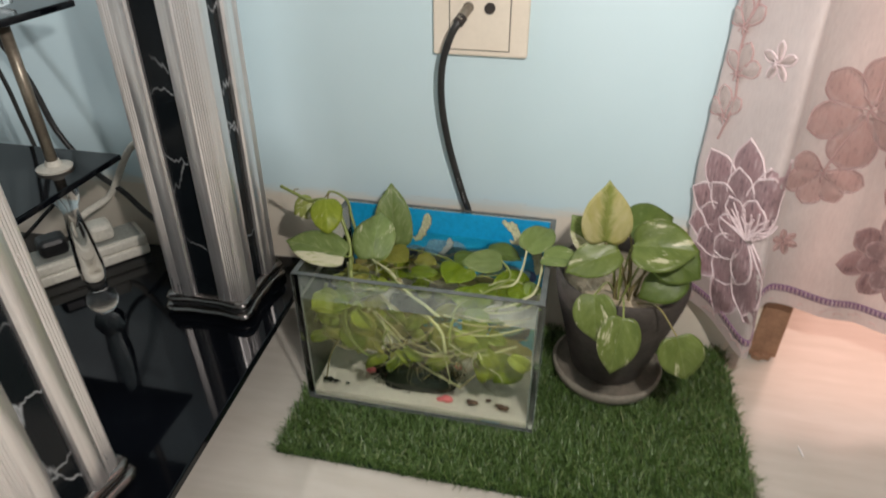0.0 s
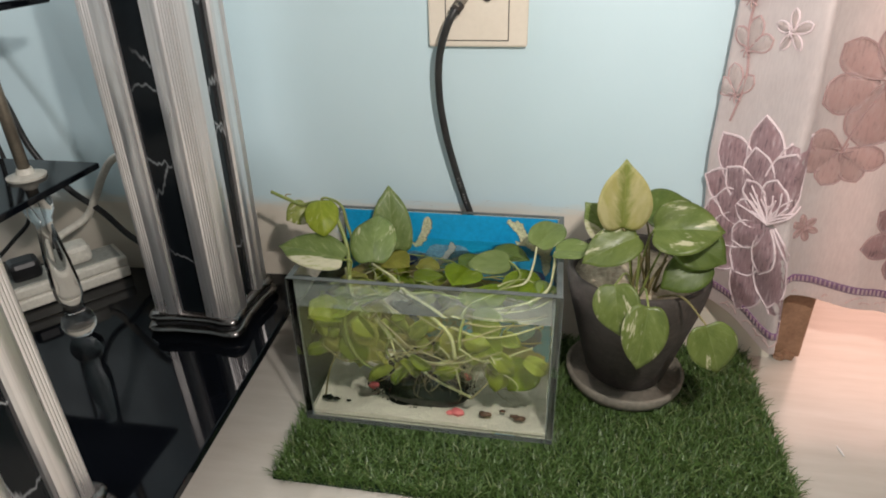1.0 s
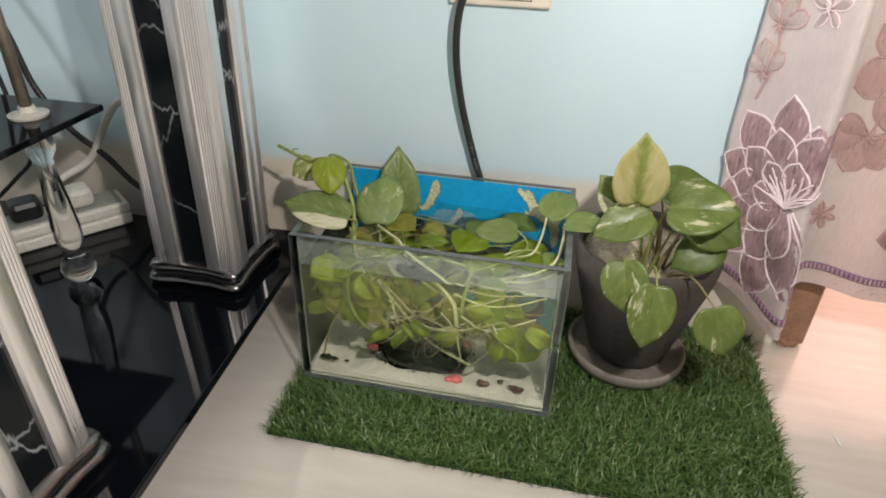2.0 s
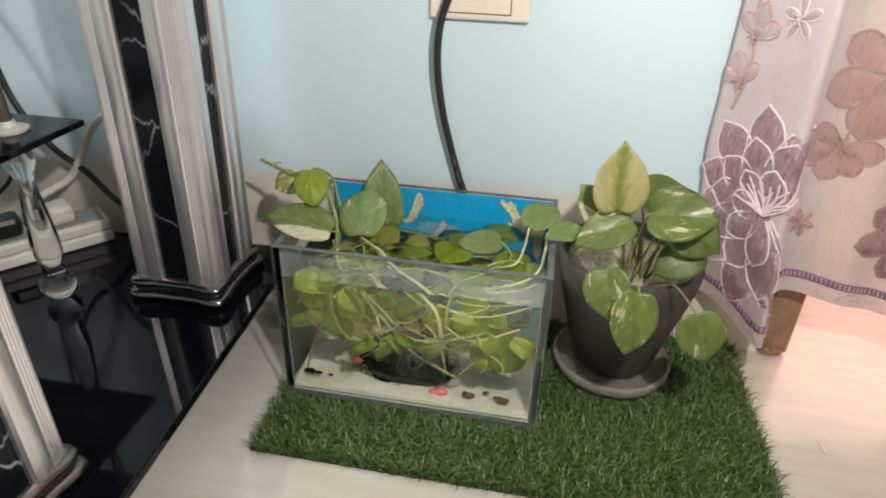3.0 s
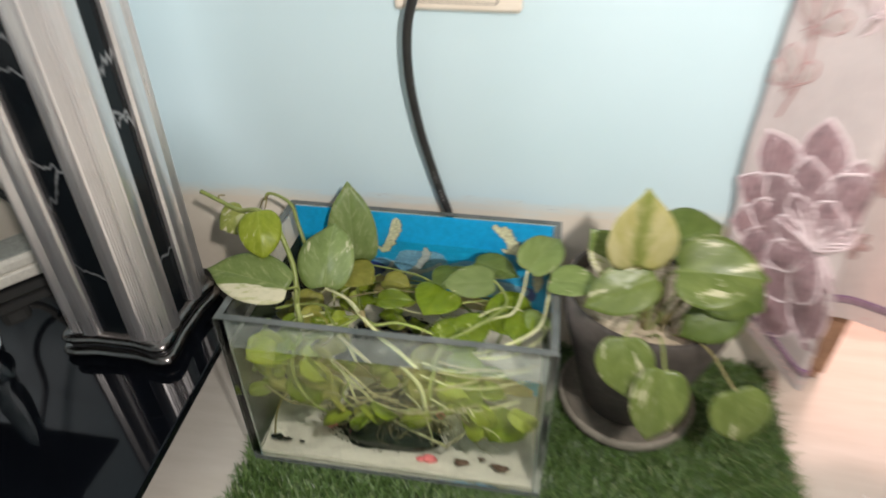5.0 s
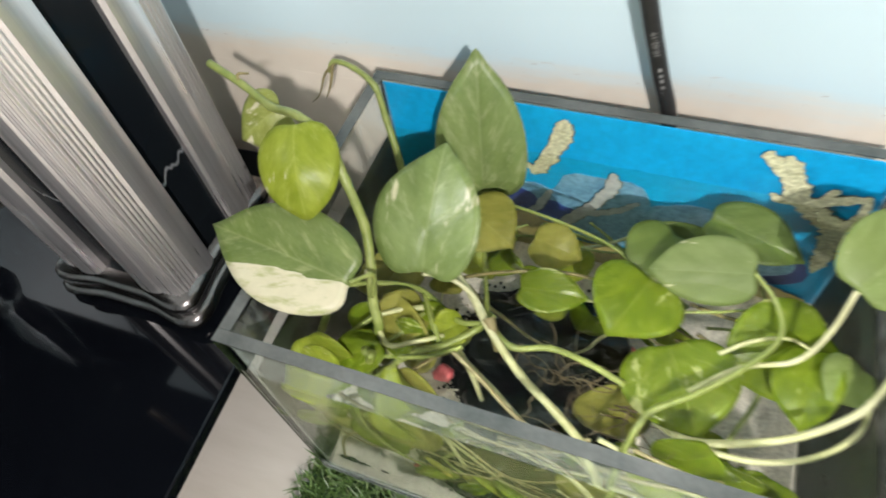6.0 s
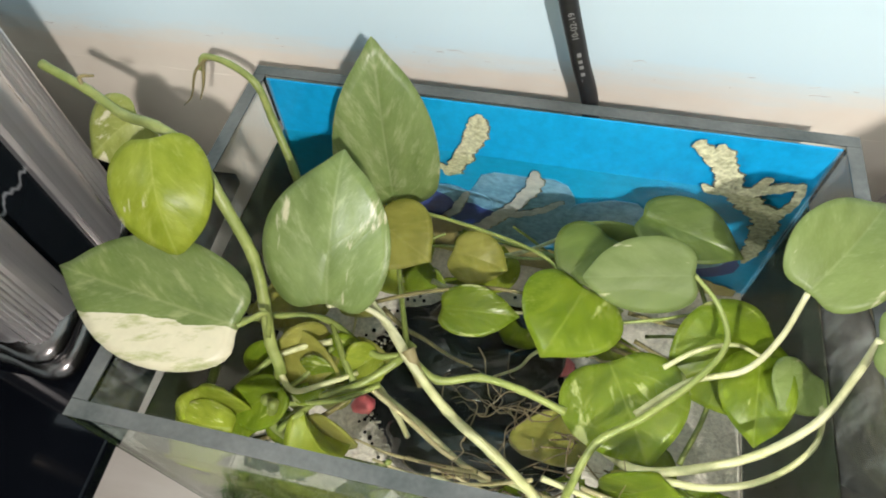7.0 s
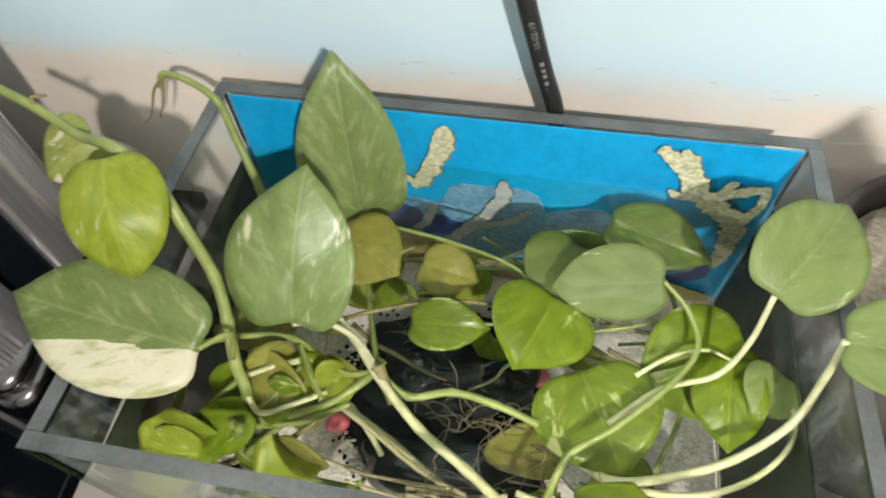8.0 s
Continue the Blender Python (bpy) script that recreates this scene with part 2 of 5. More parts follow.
def drips():
    """Dried drips: upright whitish streaks on glass."""
    n = Nodes("dried_drips")
    n.set(Base_Color=(0.62, 0.66, 0.60), Roughness=0.5)
    stretch = n.add("ShaderNodeMapping", Scale=(1.0, 70.0, 16.0))
    n.link(n.coords(), stretch.inputs["Vector"])
    amount = n.ramp(n.noise(1.0, 5.0, 0.7, stretch.outputs[0]), [(0.50, (0.02, 0.02, 0.02)), (0.78, (0.26, 0.26, 0.26))])
    blend = n.add("ShaderNodeMixShader")
    n.link(amount, blend.inputs[0])
    n.link(n.add("ShaderNodeBsdfTransparent").outputs[0], blend.inputs[1])
    n.link(n.shader.outputs[0], blend.inputs[2])
    n.link(blend.outputs[0], n.out.inputs["Surface"])
    return n.material


M_DRIPS = drips()
M_PLASTER = surface("cream_socket_plastic", (0.74, 0.66, 0.54), (0.82, 0.74, 0.62), 8.0, 0.4, 0, 0.05, fine=0.06)
M_GAP = surface("dark_hole", (0.02, 0.015, 0.012), (0.04, 0.03, 0.025), 30.0, 0.6)
M_BRASS = surface("tarnished_plug_metal", (0.22, 0.19, 0.15), (0.38, 0.34, 0.28), 60.0, 0.4, 0.7)
M_RUBBER = surface("black_cable_rubber", (0.014, 0.014, 0.014), (0.03, 0.03, 0.028), 40.0, 0.42)
M_PRINT = surface("pale_cable_print", (0.17, 0.17, 0.16), (0.28, 0.28, 0.27), 90.0, 0.6)
M_IVORY = surface("ivory_plastic", (0.66, 0.63, 0.54), (0.78, 0.75, 0.66), 20.0, 0.45)
M_GREYPLASTIC = surface("dusty_grey_plastic", (0.26, 0.27, 0.24), (0.40, 0.41, 0.37), 20.0, 0.6)
M_BRONZE = surface("bronze_tube", (0.20, 0.17, 0.13), (0.32, 0.28, 0.22), 20.0, 0.35, 0.5)
M_POT = surface("dark_clay", (0.030, 0.025, 0.021), (0.078, 0.066, 0.055), 16.0, 0.75, 0, 0.6, 140.0, 0.002)
M_SAUCER = surface("dusty_clay", (0.15, 0.132, 0.102), (0.27, 0.245, 0.195), 18.0, 0.8, 0, 0.5, 140.0, 0.0015)
M_SOIL = surface("dry_soil", (0.30, 0.245, 0.165), (0.50, 0.42, 0.30), 40.0, 0.9, 0, 1.0, 180.0, 0.004, 0.5)
M_SAND = surface("pale_sand", (0.60, 0.555, 0.49), (0.75, 0.70, 0.62), 16.0, 0.9, 0, 0.8, 420.0, 0.0015, 0.5)
M_ROCK = surface("black_glossy_stone", (0.0012, 0.002, 0.002), (0.004, 0.006, 0.0055), 25.0, 0.06, 0, 0.45, 70.0, 0.002, 0.0, Specular_IOR_Level=0.8)
M_BLACKGRAVEL = surface("wet_black_stone", (0.0006, 0.0008, 0.0008), (0.0016, 0.0018, 0.0018), 120.0, 0.3, 0, 0.2, 90.0, 0.001, Specular_IOR_Level=0.12)
M_PINK = surface("pink_gravel", (0.74, 0.11, 0.14), (0.86, 0.25, 0.27), 60.0, 0.5)
M_PEBBLE = surface("brown_pebble", (0.07, 0.035, 0.025), (0.17, 0.09, 0.06), 80.0, 0.5)
M_WOODJAMB = surface("worn_brown_wood", (0.24, 0.13, 0.075), (0.38, 0.22, 0.13), 30.0, 0.6, 0, 0.5)
M_STEM = surface("pale_green_stem", (0.15, 0.20, 0.04), (0.30, 0.34, 0.10), 60.0, 0.42)
M_STEMWHITE = surface("whitish_stem", (0.38, 0.39, 0.18), (0.60, 0.59, 0.36), 60.0, 0.42)
M_STEMTAN = surface("pale_tan_stem", (0.27, 0.23, 0.11), (0.46, 0.41, 0.24), 60.0, 0.42)
M_STEMBROWN = surface("woody_node", (0.12, 0.105, 0.04), (0.25, 0.21, 0.085), 90.0, 0.6)
M_ROOT = surface("fine_root", (0.11, 0.080, 0.040), (0.22, 0.165, 0.09), 90.0, 0.6)
M_LEAF = leaf_material("variegated_leaf", (0.150, 0.215, 0.056), (0.215, 0.290, 0.088), (0.40, 0.46, 0.22), 0.75, splash=0.14)
M_LEAFTALL = leaf_material("pale_mottled_leaf", (0.172, 0.248, 0.072), (0.238, 0.322, 0.105), (0.48, 0.52, 0.27), 0.9, splash=0.15)
M_LEAFSPLASH = leaf_material("cream_splashed_leaf", (0.105, 0.150, 0.028), (0.165, 0.215, 0.050), (0.30, 0.35, 0.13), 0.6, splash=0.75)
M_LEAFDARK = leaf_material("deep_green_leaf", (0.080, 0.125, 0.020), (0.125, 0.178, 0.036), (0.22, 0.28, 0.09), 0.5)
M_LEAFBRIGHT = leaf_material("wet_bright_leaf", (0.108, 0.172, 0.007), (0.182, 0.255, 0.014), (0.38, 0.42, 0.10), 0.4, False, 0.3, 0.1, (0.5, 0.52, 0.2), 0.12)
M_LEAFWET = leaf_material("wet_splashed_leaf", (0.108, 0.172, 0.008), (0.182, 0.255, 0.016), (0.38, 0.42, 0.10), 0.5, False, 0.25, 0.75, (0.55, 0.58, 0.24), 0.35)
M_LEAFHALF = leaf_material("half_cream_leaf", (0.122, 0.180, 0.042), (0.178, 0.245, 0.064), (0.42, 0.46, 0.20), 0.7, True)
M_LEAFLIME = leaf_material("lime_leaf", (0.21, 0.27, 0.015), (0.31, 0.37, 0.035), (0.44, 0.48, 0.12), 0.6, rough=0.4, gloss=0.3, splash=0.1)
M_LEAFCREAM = leaf_material("lime_and_cream_leaf", (0.24, 0.28, 0.05), (0.34, 0.38, 0.09), (0.50, 0.52, 0.20), 0.5, splash=1.2, cream=(0.74, 0.70, 0.48))
M_LEAFYELLOW = leaf_material("yellowing_leaf", (0.46, 0.42, 0.15), (0.58, 0.53, 0.27), (0.40, 0.40, 0.13), 0.5, core=(0.20, 0.25, 0.04))
M_LEAFPALE = leaf_material("pale_leaf_underside", (0.150, 0.205, 0.062), (0.200, 0.26, 0.088), (0.26, 0.33, 0.12), -0.1, splash=0.10, rough=0.55, gloss=0.25)
M_LEAFRIM = leaf_material("pale_flecked_leaf", (0.165, 0.225, 0.058), (0.215, 0.285, 0.085), (0.34, 0.40, 0.17), 0.3, splash=0.12, rough=0.45, gloss=0.35)
M_LEAFTAN = leaf_material("withering_leaf", (0.23, 0.23, 0.045), (0.34, 0.33, 0.075), (0.42, 0.41, 0.14), 0.6, gloss=0.12)
M_CURTAIN = fabric("silvery_pink_satin", (0.70, 0.61, 0.59), (0.91, 0.82, 0.79), 0.46, 0.4, 900.0, gloss=0.8)
M_PETALPALE = fabric("pale_silver_embroidery", (0.78, 0.69, 0.66), (0.94, 0.86, 0.83), 0.40, 0.4, 900.0, 0.1, 0.3)
M_PETAL = fabric("dusty_purple_embroidery", (0.58, 0.385, 0.41), (0.80, 0.60, 0.61), 0.36, 0.4, 700.0, 0.16, 0.75, gloss=0.8)
M_PETALPINK = fabric("rose_embroidery", (0.76, 0.54, 0.51), (0.92, 0.75, 0.71), 0.38, 0.4, 900.0, 0.15, 0.3)
M_PETALROSE = fabric("dusty_rose_embroidery", (0.58, 0.37, 0.38), (0.82, 0.61, 0.59), 0.38, 0.4, 700.0, 0.2, 0.7, gloss=0.8)
M_CORD = fabric("pale_satin_cord", (0.70, 0.54, 0.55), (0.86, 0.71, 0.71), 0.1)
M_CORDDARK = fabric("mauve_cord", (0.50, 0.30, 0.29), (0.62, 0.41, 0.39), 0.2)
M_RIBBON = fabric("purple_ribbon", (0.20, 0.09, 0.18), (0.30, 0.15, 0.27), 0.08)
M_SKYPRINT = surface("blue_printed_film", (0.006, 0.30, 0.62), (0.016, 0.40, 0.74), 6.0, 0.3, 0, 0.05)
M_DEEPPRINT = surface("deep_blue_print", (0.015, 0.03, 0.18), (0.04, 0.08, 0.32), 60.0, 0.3)
M_STONEPRINT = surface("stone_blue_print", (0.07, 0.24, 0.45), (0.26, 0.50, 0.68), 45.0, 0.3, 0, 0, 250.0, 0.0003, 0.5)
M_WOODPRINT = surface("driftwood_print", (0.40, 0.41, 0.22), (0.80, 0.80, 0.54), 260.0, 0.35, 0, 0.8, 420.0, 0.0015, 0.55)
M_DARKPRINT = surface("shaded_driftwood_print", (0.10, 0.12, 0.10), (0.26, 0.27, 0.18), 200.0, 0.35)
M_SANDPRINT = surface("tan_sand_print", (0.34, 0.29, 0.09), (0.48, 0.42, 0.16), 30.0, 0.35, 0, 0.1, 300.0, 0.0005, 0.4)
M_WOODPRINTGREY = surface("grey_driftwood_print", (0.30, 0.34, 0.36), (0.58, 0.62, 0.60), 90.0, 0.35)


def tile_material():
    n = Nodes("cream_floor_tile")
    stretch = n.add("ShaderNodeMapping", Scale=(6.0, 40.0, 10.0))
    n.link(n.coords(), stretch.inputs["Vector"])
    streak = n.noise(1.2, 5.0, 0.6, stretch.outputs[0])
    color = n.ramp(streak, [(0.3, (0.50, 0.47, 0.405)), (0.7, (0.59, 0.56, 0.50))])
    color = n.mix(0.12, color, n.ramp(n.noise(5.0), [(0.3, (0.5, 0.45, 0.38)), (0.7, (0.75, 0.72, 0.66))]))
    n.set(Base_Color=color, Roughness=0.22)
    n.bump(n.noise(14.0, 2.0), 0.05, 0.001)
    return n.material


def grass_material():
    n = Nodes("artificial_grass")
    island = n.add("ShaderNodeNewGeometry").outputs["Random Per Island"]
    color = n.ramp(island, [(0.0, (0.046, 0.090, 0.018)), (0.6, (0.080, 0.148, 0.034)), (0.93, (0.125, 0.195, 0.058)), (1.0, (0.24, 0.28, 0.13))])
    n.set(Base_Color=color, Roughness=0.4)
    return n.material


M_TILE = tile_material()
M_GRASS = grass_material()
M_BACKING = surface("green_mat_backing", (0.012, 0.035, 0.012), (0.02, 0.05, 0.018), 60.0, 0.9)

# ---- mesh tools ----


def part(name, bm, material, parent=None, label="", smooth=False):
    mesh = bpy.data.meshes.new(name)
    if smooth:
        for f in bm.faces:
            f.smooth = True
    bm.to_mesh(mesh)
    bm.free()
    mesh.materials.append(material)
    ob = new(name, mesh)
    ob.parent = parent
    if label:
        tagged(ob, label)
    return ob


def thing(name, place, label, category, group=""):
    ob = new(name)
    ob.empty_display_size = 0.02
    ob.location = place
    return tagged(ob, label, category, group)


def box(x0, x1, y0, y1, z0, z1, bevel=0.0, bm=None, segments=2):
    bm = bm or bmesh.new()
    made = bmesh.ops.create_cube(bm, size=1, matrix=Matrix.Translation(((x0 + x1) / 2, (y0 + y1) / 2, (z0 + z1) / 2)) @ Matrix.Diagonal((x1 - x0, y1 - y0, z1 - z0, 1)))
    if bevel:
        edges = list({e for v in made["verts"] for e in v.link_edges})
        bmesh.ops.bevel(bm, geom=edges, offset=bevel, segments=segments, affect="EDGES", profile=0.5)
    return bm


def skin(rings, closed=True, caps=True, bm=None):
    """Faces between rings of equal count."""
    bm = bm or bmesh.new()
    loops = [[bm.verts.new(p) for p in ring] for ring in rings]
    n = len(loops[0])
    for a, b in zip(loops, loops[1:]):
        for i in range(n if closed else n - 1):
            j = (i + 1) % n
            bm.faces.new((a[i], a[j], b[j], b[i]))
    if caps and closed:
        bm.faces.new(loops[0][::-1])
        bm.faces.new(loops[-1])
    return bm


def lathe(profile, segments=40, wobble=0.0):
    rings = []
    for r, z in profile:
        rings.append([(r * (1 + wobble * noise.noise((3 * math.cos(a), 3 * math.sin(a), 9 * z))) * math.cos(a), r * math.sin(a), z)
                      for a in (2 * math.pi * i / segments for i in range(segments))])
    return skin(rings)


def smooth_line(points, steps=8):
    pts = [Vector(p) for p in points]
    pts = [2 * pts[0] - pts[1]] + pts + [2 * pts[-1] - pts[-2]]
    out = []
    for a, b, c, d in zip(pts, pts[1:], pts[2:], pts[3:]):
        for i in range(steps):
            t = i / steps
            out.append(0.5 * (2 * b + (c - a) * t + (2 * a - 5 * b + 4 * c - d) * t * t + (3 * b - a - 3 * c + d) * t ** 3))
    out.append(pts[-2])
    return out


def tube(points, r0, r1=None, sides=8, steps=8, bm=None, knots=0.0):
    line = smooth_line(points, steps)
    r1 = r0 if r1 is None else r1
    rings, side = [], Vector((0.3, 0.5, 0.81))
    for i, p in enumerate(line):
        way = (line[min(i + 1, len(line) - 1)] - line[max(i - 1, 0)]).normalized()
        side = (side - way * side.dot(way)).normalized()
        other = way.cross(side)
        t = i / (len(line) - 1)
        r = (r0 + (r1 - r0) * t) * (1 + knots * (1 if i % steps == 0 else 0))
        rings.append([p + r * (math.cos(a) * side + math.sin(a) * other) for a in (2 * math.pi * k / sides for k in range(sides))])
    return skin(rings, bm=bm)


def leaf_mesh(base, tip, normal, width, cup=0.18, bend=0.10, lobe=0.10, wave=0.012, rings=7, spokes=44, thick=0.0007, point=1.45):
    """A heart-shaped pothos leaf from the joint of its stalk to its tip. cup: how far the halves fold up; bend: how far tip and base droop."""
    base, tip, up = Vector(base), Vector(tip), Vector(normal)
    run = tip - base
    length = run.length
    ahead = run.normalized()
    up = (up - ahead * up.dot(ahead)).normalized()
    across = ahead.cross(up)
    seed = 100 * (base.x + 2 * base.y + 3 * tip.z)

    def outline(phi):
        sharp = 0.06 * math.exp(-(phi / 0.28) ** 2)
        if phi < 0.5 * math.pi:
            return 0.5 * width * math.sin(phi) ** point, length * (0.36 + 0.57 * math.cos(phi) + sharp)
        notch = lobe * math.exp(-((math.pi - phi) / 0.42) ** 2)
        return 0.5 * width * math.sin(phi) ** 1.0, length * (0.36 + (0.36 + lobe) * math.cos(phi) + notch)

    bm = bmesh.new()
    uv = bm.loops.layers.uv.new("UVMap")
    place, sheets = {}, []
    for layer in (0, 1):
        sheet = []
        for k in range(rings + 1):
            ring = []
            for i in range(spokes if k else 1):
                phi = 2 * math.pi * i / spokes - math.pi
                x, y = outline(abs(phi))
                r = k / rings
                x, y = r * x * (1 if phi > 0 else -1), length * 0.36 + r * (y - length * 0.36)
                s, v = y / length, 2 * x / width
                z = cup * abs(x) - bend * length * ((2 * s - 0.9) ** 2 - 0.81)
                z += wave * length * (math.sin(7 * s + 2.6 * v + seed) * abs(v) + 1.2 * noise.noise((2.2 * v, 3 * s, seed)) * r)
                z -= 0.010 * length * max(0, 1 - abs(v) * 7)
                vert = bm.verts.new(base + ahead * y + across * x + up * (z - layer * thick))
                place[vert] = (0.5 + x / width, s)
                ring.append(vert)
            sheet.append(ring)
        sheets.append(sheet)
        for k in range(rings):
            for i in range(spokes):
                j = (i + 1) % spokes
                a, c = sheet[k], sheet[k + 1]
                f = (a[0], c[i], c[j]) if k == 0 else (a[i], c[i], c[j], a[j])
                bm.faces.new(f if layer == 0 else f[::-1])
    for i in range(spokes):
        j = (i + 1) % spokes
        bm.faces.new((sheets[0][-1][j], sheets[0][-1][i], sheets[1][-1][i], sheets[1][-1][j]))
    for f in bm.faces:
        for loop in f.loops:
            loop[uv].uv = place[loop.vert]
    bmesh.ops.recalc_face_normals(bm, faces=bm.faces)
    return bm


def blob(radius, scale, rough, seed, detail=3, freq=2.0):
    bm = bmesh.new()
    bmesh.ops.create_icosphere(bm, subdivisions=detail, radius=1)
    for v in bm.verts:
        k = 1 + rough * noise.noise(v.co * freq + Vector((seed, seed * 0.7, 0)))
        v.co = Vector((v.co.x * scale[0], v.co.y * scale[1], v.co.z * scale[2])) * radius * k
    return bm


# ---- the room ----
WALL_Y = 0.23
tagged(part("floor", box(-3.0, 3.0, -3.0, 3.0, -0.05, 0.0), M_TILE), "cream streaked floor tiles with a soft sheen", "floor", kind="structure")
wall = tagged(part("wall_north", box(-3.0, 0.600, WALL_Y, WALL_Y + 0.12, 0.0, 2.7), M_WALL), "pale blue painted plaster wall", "wall", kind="structure")
tagged(part("wall_north_2", box(1.50, 3.0, WALL_Y, WALL_Y + 0.12, 0.0, 2.7), M_WALL), "pale blue painted wall past the doorway", "wall", kind="structure")
tagged(part("wall_north_3", box(0.600, 1.50, WALL_Y, WALL_Y + 0.12, 2.05, 2.7), M_WALL), "pale blue wall above the doorway", "wall", kind="structure")
tagged(part("wall_west", box(-3.1, -3.0, -3.0, 3.0, 0.0, 2.7), M_PLAIN), "plain pale painted wall", "wall", kind="structure")
tagged(part("wall_east", box(3.0, 3.1, -3.0, 3.0, 0.0, 2.7), M_PLAIN), "plain pale painted wall", "wall", kind="structure")
tagged(part("wall_south", box(-3.0, 3.0, -3.1, -3.0, 0.0, 2.7), M_PLAIN), "plain pale painted wall", "wall", kind="structure")
tagged(part("wall_back", box(-3.0, 3.0, 3.0, 3.1, 0.0, 2.7), M_PLAIN), "plain wall of the next room", "wall", kind="structure")
tagged(part("ceiling", box(-3.0, 3.0, -3.0, 3.0, 2.7, 2.8), M_CEIL), "plain white ceiling", "ceiling", kind="structure")


def dado():
    """The band of thicker bare plaster at the foot of the wall."""
    rings = []
    for i in range(241):
        x = -2.4 + 3.0 * i / 240
        top = 0.182 + 0.022 * (x - 0.15) + 0.004 * noise.noise((9 * x, 0, 0))
        rings.append([(x, WALL_Y - 0.0005, 0.0), (x, WALL_Y + 0.001, 0.0), (x, WALL_Y + 0.001, top), (x, WALL_Y - 0.0001, top), (x, WALL_Y - 0.0005, top - 0.030)])
    return skin(rings)


tagged(part("baseboard", dado(), M_WALL), "unpainted cream plaster band at the foot of the wall", "baseboard", kind="structure")


def grime():
    """Hairline cracks along the brushed edge of the paint."""
    bm = bmesh.new()
    rng = random.Random(31)
    for _ in range(60):
        x = rng.uniform(-0.32, 0.56)
        z = 0.2055 + 0.022 * (x - 0.15) + abs(rng.gauss(0, 0.006))
        y = WALL_Y - 0.00015
        w = 0.0006 + 0.011 * rng.random() ** 3
        pts = [(x + w * t, z + rng.uniform(-0.10, 0.10) * w) for t in (0.0, 0.2, 0.45, 0.7, 1.0)]
        rings = []
        for k, (px, pz) in enumerate(pts):
            h = 0.00010 * (0.3 + math.sin(math.pi * k / 4)) * rng.uniform(0.6, 1.5)
            rings.append([(px, y, pz - h), (px, y, pz + h), (px, y + 0.0012, pz + h), (px, y + 0.0012, pz - h)])
        skin(rings, bm=bm)
    tagged(part("trim", bm, M_GRIME), "dirty hairline cracks along the edge of the paint", "trim", kind="structure")


grime()


def jamb():
    ob = tagged(part("door_frame", box(0.6005, 0.640, 0.2290, 0.36, 0.004, 2.06, 0.003), M_WOODJAMB), "worn brown wooden door frame", "door frame", kind="structure")
    part("worn_foot", blob(0.013, (1.0, 0.5, 0.6), 0.7, 3.1), M_WOODJAMB, ob).location = (0.618, 0.2275, 0.007)
    part("far_post", box(1.46, 1.50, 0.205, 0.36, 0.0, 2.06, 0.003), M_WOODJAMB, ob)
    part("head", box(0.6405, 1.4595, 0.205, 0.36, 2.02, 2.06, 0.003), M_WOODJAMB, ob)


jamb()

# ---- the television stand ----
PLATE = 0.09


def reeded_post(size, z0, z1, sx, sy):
    """A corner moulding: a square post, flat on its faces, with fine reeds round its outer edge."""
    half, soft = 0.5 * size, 0.009
    run = []
    for k in range(-30, 31):
        d = 0.0155 * k / 30
        turn = soft * math.pi / 4
        if abs(d) <= turn:
            a = math.pi / 4 + d / soft
            x, y, nx, ny = half - soft + soft * math.cos(a), half - soft + soft * math.sin(a), math.cos(a), math.sin(a)
        elif d > 0:
            x, y, nx, ny = half - soft - (d - turn), half, 0.0, 1.0
        else:
            x, y, nx, ny = half, half - soft - (-d - turn), 1.0, 0.0
        dip = 0.0011 * (1 - abs(math.sin(math.pi * d / 0.0031)))
        run.append((x - nx * dip, y - ny * dip))
    low = run[-1][0]
    flat = [(low + (-half + 0.002 - low) * t, half + 0.0020 * (1 - (2 * t - 1) ** 2)) for t in (k / 10 for k in range(1, 11))]
    run = run + flat + [(-half, half - 0.003), (-half, -half), (half - 0.003, -half)] + [(y, x) for x, y in reversed(flat)]
    bm = skin([[(sx * x, sy * y, z) for x, y in run] for z in (z0, z1)])
    bmesh.ops.recalc_face_normals(bm, faces=bm.faces[:])
    return bm


def lobed(cx, cy, half, lobe, grow, z0, z1, bulge):
    """A moulding that runs round four corner lobes."""
    rings = []
    levels = 7
    for k in range(levels):
        t = k / (levels - 1)
        out = grow + bulge * math.sin(math.pi * t)
        ring = []
        for i in range(72):
            a = 2 * math.pi * i / 72
            c, s = math.cos(a), math.sin(a)
            r = half / (abs(c) ** 7 + abs(s) ** 7) ** (1 / 7)
            corner = max(0.0, abs(math.sin(2 * a))) ** 6
            r += lobe * corner + out - 0.006 * (1 - corner)
            ring.append((cx + r * c, cy + r * s, z0 + (z1 - z0) * t))
        rings.append(ring)
    return skin(rings)


